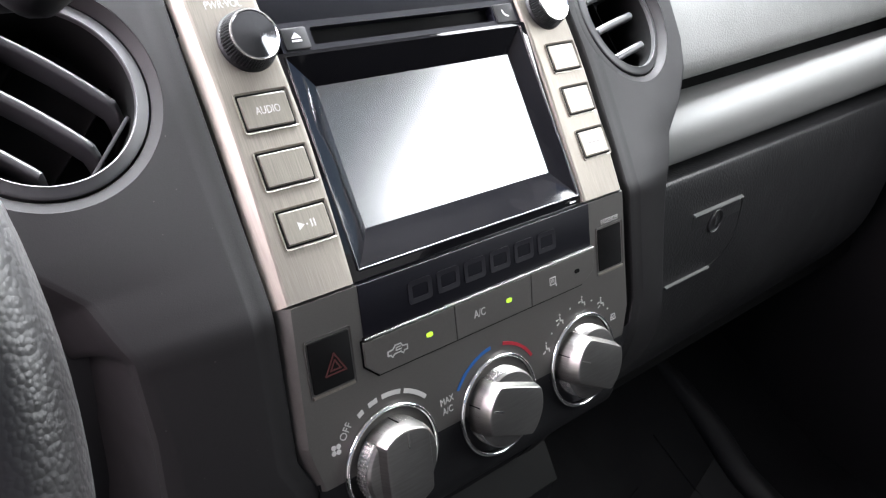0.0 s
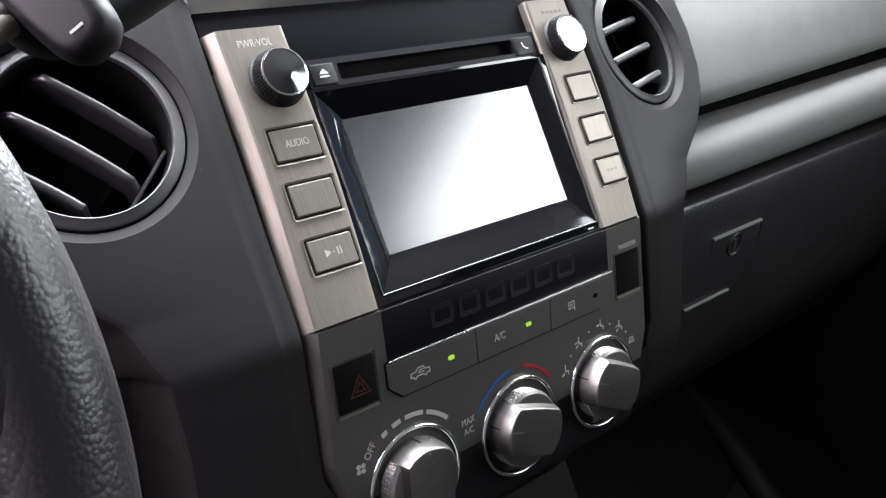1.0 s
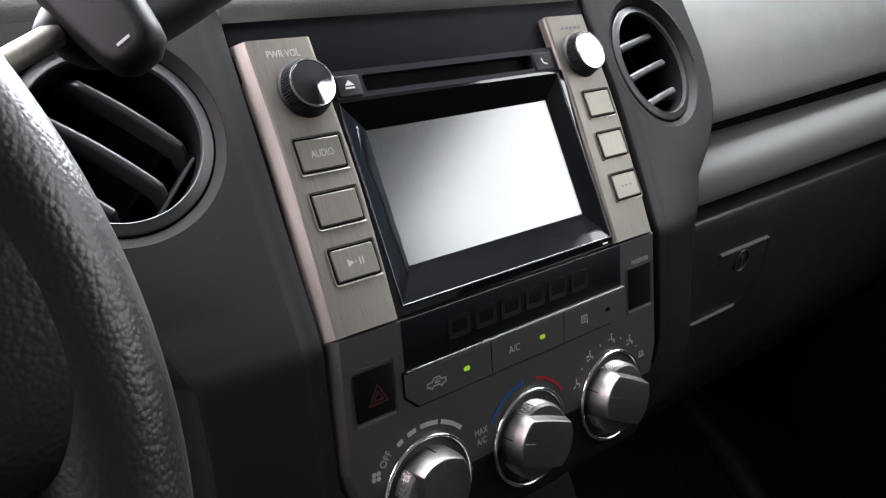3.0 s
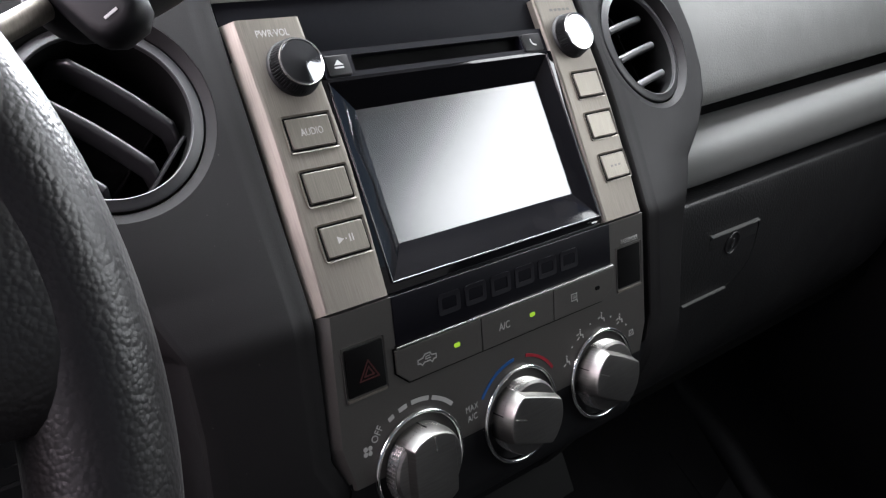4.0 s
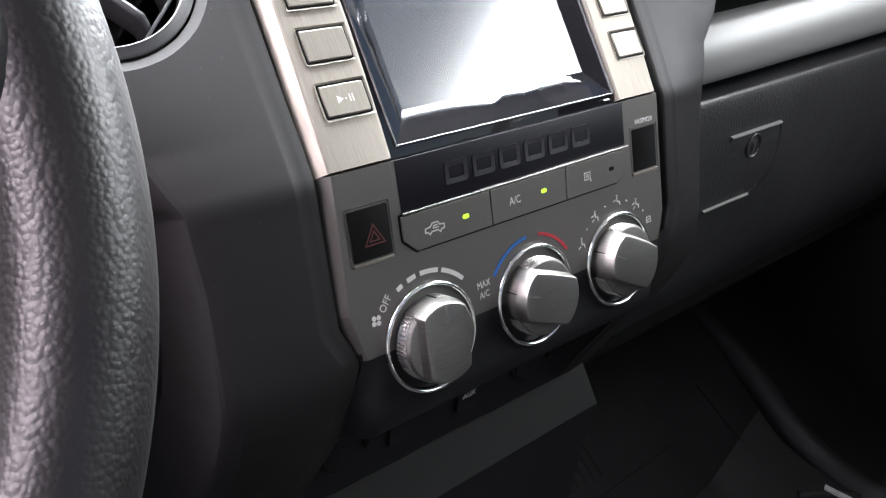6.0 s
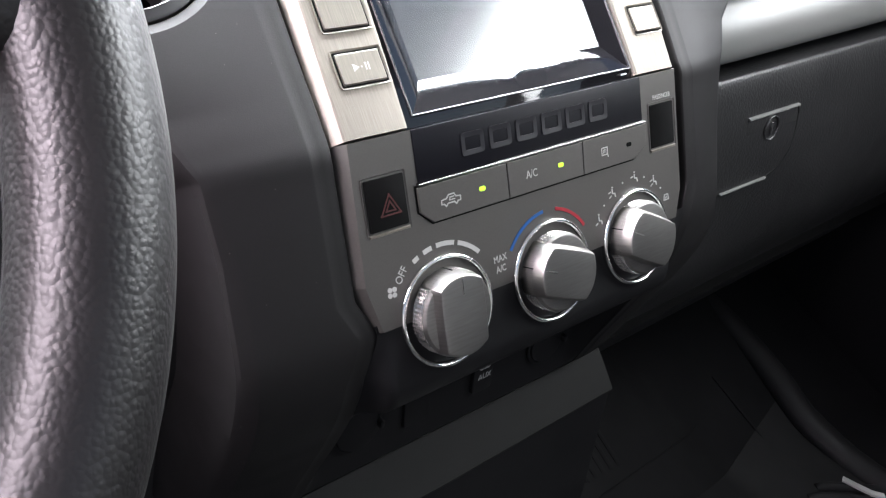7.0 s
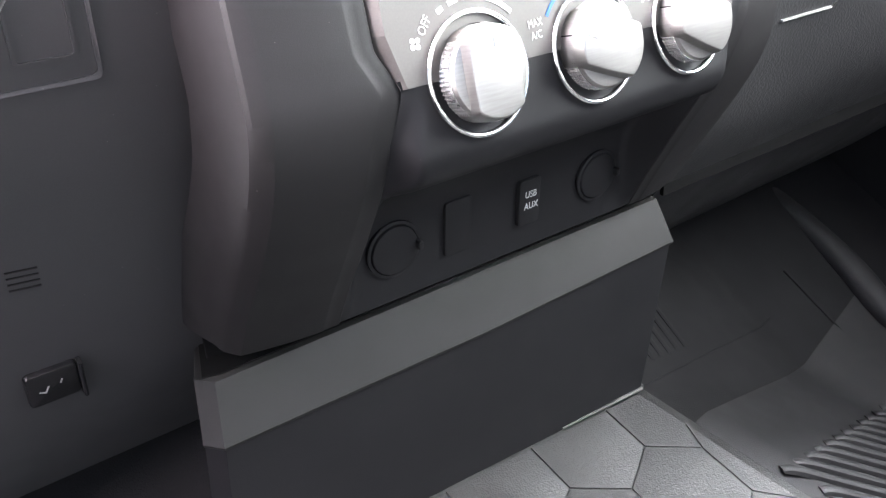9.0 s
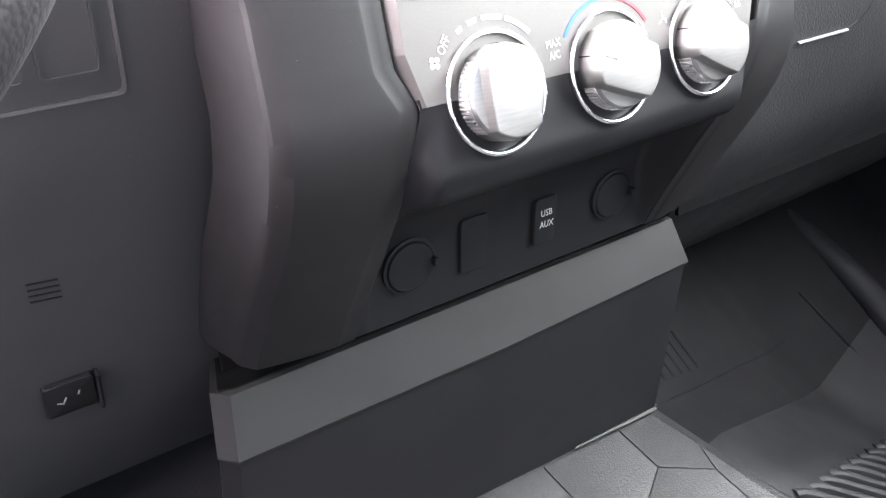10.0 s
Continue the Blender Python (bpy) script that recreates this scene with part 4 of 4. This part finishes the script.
def socket_cap(x, z, label):
    cap = thing("power_outlet", frame_at((x, 0.0350, z), -8), label, "power outlet", "outlets below the climate panel")
    part("collar", lathe(bmesh.new(), [(0.0200, -0.016), (0.0199, -0.0002), (0.0194, 0.0001), (0.0177, 0.0001), (0.0176, -0.003)], 0, 0, 40), PANEL, cap)
    part("lid", lathe(bmesh.new(), [(0.0174, -0.010), (0.0173, 0.0002), (0.0166, 0.0012), (0.0150, 0.0016), (0.0005, 0.0018)], 0, 0, 40, cap=(False, True)), PANEL, cap, "round black lid")
    bm = bmesh.new()
    plate(bm, rrect(0.0150, -0.003, 0.0185, 0.003, 0.001, 2), 0.0, 0.0058, 0.0008)
    part("tab", bm, DARK, cap)


socket_cap(-0.1000, -0.2370, "round black capped power socket, recessed")
socket_cap(0.0795, -0.2380, "round black capped power socket, proud")
bm = bmesh.new()
plate(bm, rrect(-0.0095, -0.0190, 0.0095, 0.0160, 0.002, 3), -0.008, 0.0006, 0.0004)
port = part("media_port", bm, PANEL, lower, "black port cover with white lettering")
port.matrix_local = frame_at((0.0122, 0.0345, -0.2366), -8)
lettering("lettering", "USB", 0.0072, port, 0.0006, 0.0044, 0.0008, GREY, 0, 0.85)
lettering("lettering", "AUX", 0.0072, port, 0.0014, -0.0046, 0.0008, GREY, 0, 0.85)
bm = bmesh.new()
plate(bm, rrect(-0.0605, -0.020, -0.0390, 0.020, 0.002, 3), -0.008, 0.0006, 0.0004)
bm.transform(frame_at((0, 0.0352, -0.2370), -8))
part("blank_cover", bm, PANEL, lower, "black blank cover")

# ---- storage bin ----
store = thing("storage_bin", Matrix.Identity(4), "dark storage bin with a grey sloping lip", "storage bin")


def bin_ring(l, r, y, z, back, sag=0.0):
    return [(l, y, z), (l * 0.5 + r * 0.5, y - sag * 0.2, z - sag), (r, y, z), (r + 0.002, y + 0.010, z), (r - 0.01, back, z), (l + 0.02, back, z), (l - 0.0085, y + 0.012, z)]


bm = bmesh.new()
loops(bm, [bin_ring(-0.2190, 0.1700, 0.0600, -0.2885, 0.14), bin_ring(-0.2213, 0.1716, 0.0560, -0.2895, 0.14), bin_ring(-0.2296, 0.1743, 0.0385, -0.3240, 0.14, 0.003), bin_ring(-0.2290, 0.1738, 0.0395, -0.3265, 0.14, 0.003)])
part("lip", bm, GREYLIP, store, "grey plastic lip", angle=15)
bm = bmesh.new()
loops(bm, [bin_ring(-0.2280, 0.1725, 0.0410, -0.3260, 0.14), bin_ring(-0.2400, 0.1440, 0.0480, -0.4850, 0.14)])
part("bin_front", bm, PANEL, store, "black bin front", angle=15)
part("base_edge", tube(bmesh.new(), [(0.050, 0.0455, -0.4570), (0.1475, 0.0455, -0.4628)], [0.0008, 0.0018], 10), LINING, store, "pale lower edge")
# Near-black plate painting in the shade between lower panel and bin lip.
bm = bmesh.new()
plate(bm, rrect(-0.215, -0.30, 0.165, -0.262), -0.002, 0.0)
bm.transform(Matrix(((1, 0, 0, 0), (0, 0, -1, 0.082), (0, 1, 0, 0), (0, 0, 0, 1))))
part("bin_gap_shade", bm, SHADE_BLACK, store)
# Plate over the bin's cap; its near-black stands for the shaded inside.
part("bin_shade_plate", plate(bmesh.new(), [(-0.2260, 0.0640), (-0.2160, 0.0600), (0.1690, 0.0600), (0.1700, 0.0720), (0.160, 0.139), (-0.200, 0.139)], -0.290, -0.2875), SHADE_BLACK, store, "near-black plate painting in the shade of the open bin")

# ---- floor ----


def hump(x, y):
    """Height of the floor: the hump falls away to the passenger's side and rises towards the bulkhead."""
    z = -0.4756 + 0.2777 * y - 0.066 * (x - 0.0987)
    crest = 0.155 + 0.21 * max(0.0, 0.05 - y)
    if x > crest:
        z -= 0.36 * min(x - crest, 0.30)
    if x < -0.16:
        z -= 0.6 * min(-0.16 - x, 0.22)
    if y > 0.055:
        z += 0.35 * (y - 0.055)
    return z


bm = bmesh.new()
xs = [-0.84 + 0.04 * k for k in range(25)] + [0.14 + 0.01 * k for k in range(50)] + [0.64, 0.68, 0.72, 0.76, 0.80, 0.84]
ys = [-1.70, -1.2, -0.8, -0.5] + [-0.40 + 0.0125 * k for k in range(57)] + [0.36, 0.45, 0.53]
loops(bm, [[(x, y, hump(x, max(y, -0.4)) - 0.006) for x in xs] for y in ys], close=False, cap=(False, False))
tagged(part("floor", bm, CARPET), "dark grey carpet over the cab floor", "floor", kind="structure")
slab("wall_front", [(-0.84, 0.53, -0.72), (0.84, 0.53, -0.72), (0.84, 0.53, 0.20), (-0.84, 0.53, 0.20)], 0.03, SHADE_BLACK, "dark bulkhead behind the dashboard")

# ---- steering wheel ----
WHEEL = Matrix.Translation((-0.4673, -0.1786, 0.0878)) @ Matrix.Rotation(0.1372, 4, "Z") @ frame_at((0, 0, 0), math.degrees(0.4096))
wheel = thing("steering_wheel", WHEEL, "black leather-wrapped steering wheel", "steering wheel")
bm = bmesh.new()
rings = []
for k in range(160):
    a = 2 * math.pi * k / 160
    rings.append([((0.1751 + 0.0176 * math.cos(b)) * math.cos(a), (0.1751 + 0.0176 * math.cos(b)) * math.sin(a), 0.0176 * math.sin(b)) for b in [2 * math.pi * j / 28 for j in range(28)]])
rings.append(rings[0])
loops(bm, rings, cap=(False, False))
bmesh.ops.remove_doubles(bm, verts=bm.verts, dist=1e-6)
part("rim", bm, RIM, wheel, "pebbled black leather rim")
for a, w in ((8, 0.036), (172, 0.036), (-90, 0.030)):
    bm = bmesh.new()
    rings = []
    for t, half, thick, n in ((0.060, 0.046, 0.012, -0.020), (0.110, 0.040, 0.012, -0.010), (0.135, w, 0.0145, -0.001), (0.152, w * 1.12, 0.0150, 0.0005), (0.164, w * 1.28, 0.0155, 0.001), (0.174, w * 1.5, 0.0150, 0.0)):
        rings.append([(t, half * math.cos(2 * math.pi * j / 24), n + thick * math.copysign(abs(math.sin(2 * math.pi * j / 24)) ** 0.6, math.sin(2 * math.pi * j / 24))) for j in range(24)])
    loops(bm, rings)
    bm.transform(Matrix.Rotation(radians(a), 4, "Z"))
    part("spoke", bm, RIM, wheel)
bm = bmesh.new()
lathe(bm, [(0.082, -0.045), (0.084, -0.010), (0.078, 0.004), (0.050, 0.012), (0.002, 0.014)], 0, 0, 48, cap=(True, True), squash=0.86)
part("hub", bm, DARK, wheel, "black hub pad")
bm = bmesh.new()
tube(bm, [(0, 0, -0.04), (0, 0, -0.22)], [0.055, 0.06], 24)
part("column", bm, DARK, wheel, "black steering column cover")

# ---- column gear lever ----
lever = thing("gear_lever", Matrix.Identity(4), "column gear lever with black grip and satin metal shaft", "gear lever")
bm = bmesh.new()
tube(bm, [(-0.400, -0.078, 0.092), (-0.330, -0.052, 0.114), (-0.2818, -0.0322, 0.1298), (-0.2485, -0.0164, 0.1404)], [0.0052, 0.0048, 0.0046, 0.0046], 20)
part("shaft", bm, SILVER, lever, "satin metal shaft")
bm = bmesh.new()
tube(bm, smooth_line([(-0.2530, -0.0175, 0.1395), (-0.2476, -0.0132, 0.1415), (-0.2304, -0.0054, 0.1420), (-0.2062, 0.0045, 0.1480), (-0.1811, 0.0154, 0.1565), (-0.1480, 0.0258, 0.1690), (-0.1440, 0.0268, 0.1710)], 4), [0.003, 0.004, 0.005, 0.006, 0.008, 0.011, 0.014, 0.0165] + [0.0175] * 14 + [0.016, 0.013, 0.008], 28)
part("grip", bm, LEVER, lever, "black moulded grip")
POD = [(-0.005, -0.0172), (0.004, -0.0174), (0.0088, -0.0140), (0.0100, -0.0095), (0.0115, 0.0), (0.0132, 0.013), (0.0136, 0.026), (0.0110, 0.032), (-0.0110, 0.032), (-0.0136, 0.026), (-0.0132, 0.013), (-0.0118, 0.0), (-0.0104, -0.0095), (-0.0088, -0.0142)]
bm = bmesh.new()
loops(bm, [[(u, v, n) for u, v in inset(POD, d)] for n, d in ((-0.028, 0.004), (-0.022, 0.0), (-0.014, -0.0028), (-0.007, -0.0034), (-0.0020, -0.0016), (-0.0004, 0.0), (0.0004, 0.0012), (0.0006, 0.004))])
pod = part("switch_pod", bm, LEVER, lever, "black shift switch", angle=60)
pod.matrix_local = Matrix(((0.7237, -0.3128, -0.6152, -0.2367), (-0.2945, 0.6662, -0.6851, -0.0323), (0.6242, 0.677, 0.39, 0.1478), (0, 0, 0, 1))) @ Matrix.Scale(0.92, 4)
bm = bmesh.new()
bar(bm, (-0.0024, -0.0114), (0.0024, -0.0114), 0.0011, 0.0, 0.0012)
part("minus_mark", bm, WHITE, pod)
bm = bmesh.new()
bar(bm, (-0.0026, 0.0114), (0.0026, 0.0114), 0.0010, 0.0, 0.0012)
bar(bm, (0.0, 0.0088), (0.0, 0.0140), 0.0010, 0.0, 0.00125)
part("plus_mark", bm, WHITE, pod)

# ---- mats ----
FLOOR = Matrix(((1, 0, 0, 0), (0, 1, 0, 0), (-0.066, 0.2777, 1, -0.4691), (0, 0, 0, 1)))


def sheared(bm, z0=0.0):
    bm.transform(FLOOR)
    return bm


centre_mat = thing("floor_mat", Matrix.Identity(4), "grey rubber floor mat with raised hexagons on the hump", "floor mat", "floor mats")
part("sheet", sheared(plate(bmesh.new(), [(-0.34, -0.46), (0.255, -0.46), (0.1505, 0.0515), (-0.34, 0.0515)], -0.006, 0.0, 0.001)), MAT, centre_mat)
part("front_edge", sheared(bar(bmesh.new(), (-0.335, 0.0492), (0.150, 0.0492), 0.0040, -0.003, 0.0040)), MAT, centre_mat, "raised edge")
HEX = 0.0500
for i in range(-5, 4):
    for j in range(-6, 2):
        cx = 0.1425 + HEX * 1.732 * (i + 0.5 * (j % 2))
        cy = 0.0245 + HEX * 1.5 * j
        ring = [(cx + 0.987 * HEX * math.cos(radians(30 + 60 * k)), cy + 0.987 * HEX * math.sin(radians(30 + 60 * k))) for k in range(6)]
        ring = [(min(max(x, -0.33), 0.1425 + 0.2 * (0.0440 - y)), min(max(y, -0.45), 0.0440)) for x, y in ring]
        area = sum(ring[k - 1][0] * ring[k][1] - ring[k][0] * ring[k - 1][1] for k in range(6)) / 2
        clean = [p for k, p in enumerate(ring) if math.dist(p, ring[k - 1]) > 0.003]
        if area > 0.0008 and len(clean) > 2:
            part("hexagon", sheared(plate(bmesh.new(), clean, -0.002, 0.0012, 0.0005)), MAT, centre_mat, angle=20)

side_mat = thing("floor_mat", Matrix.Identity(4), "black ribbed rubber mat in the passenger footwell", "floor mat", "floor mats")


def drape(x, y, up):
    return (x, y, hump(x, y) + up)


bm = bmesh.new()
rows = []
for f in [k / 14 for k in range(15)]:
    row = []
    for g in [k / 20 for k in range(21)]:
        y = (1 - f) * (-0.004 + 0.0021 + 0.115 * g) - 0.45 * f
        x0 = 0.152 + 0.21 * max(0.0, 0.05 - y)
        row.append(drape(x0 + (0.66 - x0) * g, y, 0.003 - 0.0095 * g * (1 - f) ** 4 if g else -0.002))
    rows.append(row)
loops(bm, [[(x, y + 0.004, z - 0.0095) for x, y, z in rows[0]]] + rows, close=False, cap=(False, False))
part("sheet", bm, RIDGE, side_mat)
for k in range(-11, 15):
    x0, y0 = 0.1860 + 0.0262 * k, -0.0735 + 0.0050 * k
    go = max(0.0, (0.168 + 0.21 * (0.05 - y0) - x0) / 0.89) if k < 0 else 0.0
    x0, y0 = x0 + go, y0 - 0.60 * go
    bm = bmesh.new()
    rings = []
    for q, s in enumerate([0.0, 0.006, 0.016] + [0.03 * j for j in range(1, 13)]):
        x, y = x0 + s, y0 - 0.60 * s
        low = (0.30, 0.80)[q] if q < 2 else 1.0
        rings.append([drape(x + 0.46 * w, y + 0.89 * w, up * low) for w, up in ((-0.0054, 0.0026), (-0.0042, 0.0066), (-0.0018, 0.0084), (0.0018, 0.0084), (0.0042, 0.0066), (0.0054, 0.0026))])
    loops(bm, rings)
    part("rib", bm, RIDGE, side_mat)
bm = bmesh.new()
for a, b in (((0.592, -0.022), (0.597, -0.034)), ((0.597, -0.034), (0.603, -0.046)), ((0.606, -0.052), (0.614, -0.060)), ((0.620, -0.068), (0.628, -0.080))):
    bar(bm, a, b, 0.008, 0.0, 0.003)
for v in bm.verts:
    v.co.z += hump(v.co.x, v.co.y) + 0.0085
part("pale_mark", bm, GREY, side_mat, "pale worn mark")

# short ribs moulded into the carpet beside the bin
foot_grille = thing("carpet_grille", Matrix.Identity(4), "short raised dark ribs moulded into the footwell carpet", "trim")
for k in range(5):
    x0 = 0.2060 + 0.0165 * k
    y0 = 0.0800 + 0.19 * (x0 - 0.200)
    bm = bmesh.new()
    loops(bm, [[drape(x0 + 0.12 * s + w, y0 + s, up * low - 0.006) for w, up in ((-0.0046, -0.001), (-0.0034, 0.0014), (-0.0012, 0.0022), (0.0012, 0.0022), (0.0034, 0.0014), (0.0046, -0.001))] for s, low in ((0.0, 0.2), (0.003, 0.9), (0.02, 1.0), (0.04, 1.0), (0.055, 0.9), (0.058, 0.2))])
    part("rib", bm, CARPET, foot_grille)

# step of carpet in front of the mat, and the kick trim by the door
bm = bmesh.new()
tube(bm, [drape(0.160 + 0.0310 * k, 0.0555 + 0.2245 * 0.0310 * k, -0.0062) for k in range(11)], 0.0013, 8)
tagged(part("carpet_seam", bm, CARPET), "dark carpet seam across the footwell", "trim", kind="structure")
kick = thing("kick_trim", Matrix.Identity(4), "grey moulded kick trim beside the passenger footwell", "trim")
bm = bmesh.new()
tube(bm, smooth_line([(0.675, 0.40, -0.44), (0.672, 0.22, -0.520), (0.660, 0.13, -0.560), (0.646, 0.05, -0.602), (0.650, -0.10, -0.640), (0.66, -0.6, -0.66)], 4), 0.018, 18, 1.3)
part("moulding", bm, RIDGE, kick)
bm = bmesh.new()
tube(bm, [drape(0.557, 0.165 - 0.018 * k, -0.0058) for k in range(6)], 0.0020, 8)
part("edge_bead", bm, CARPET, kick, "thin raised bead")
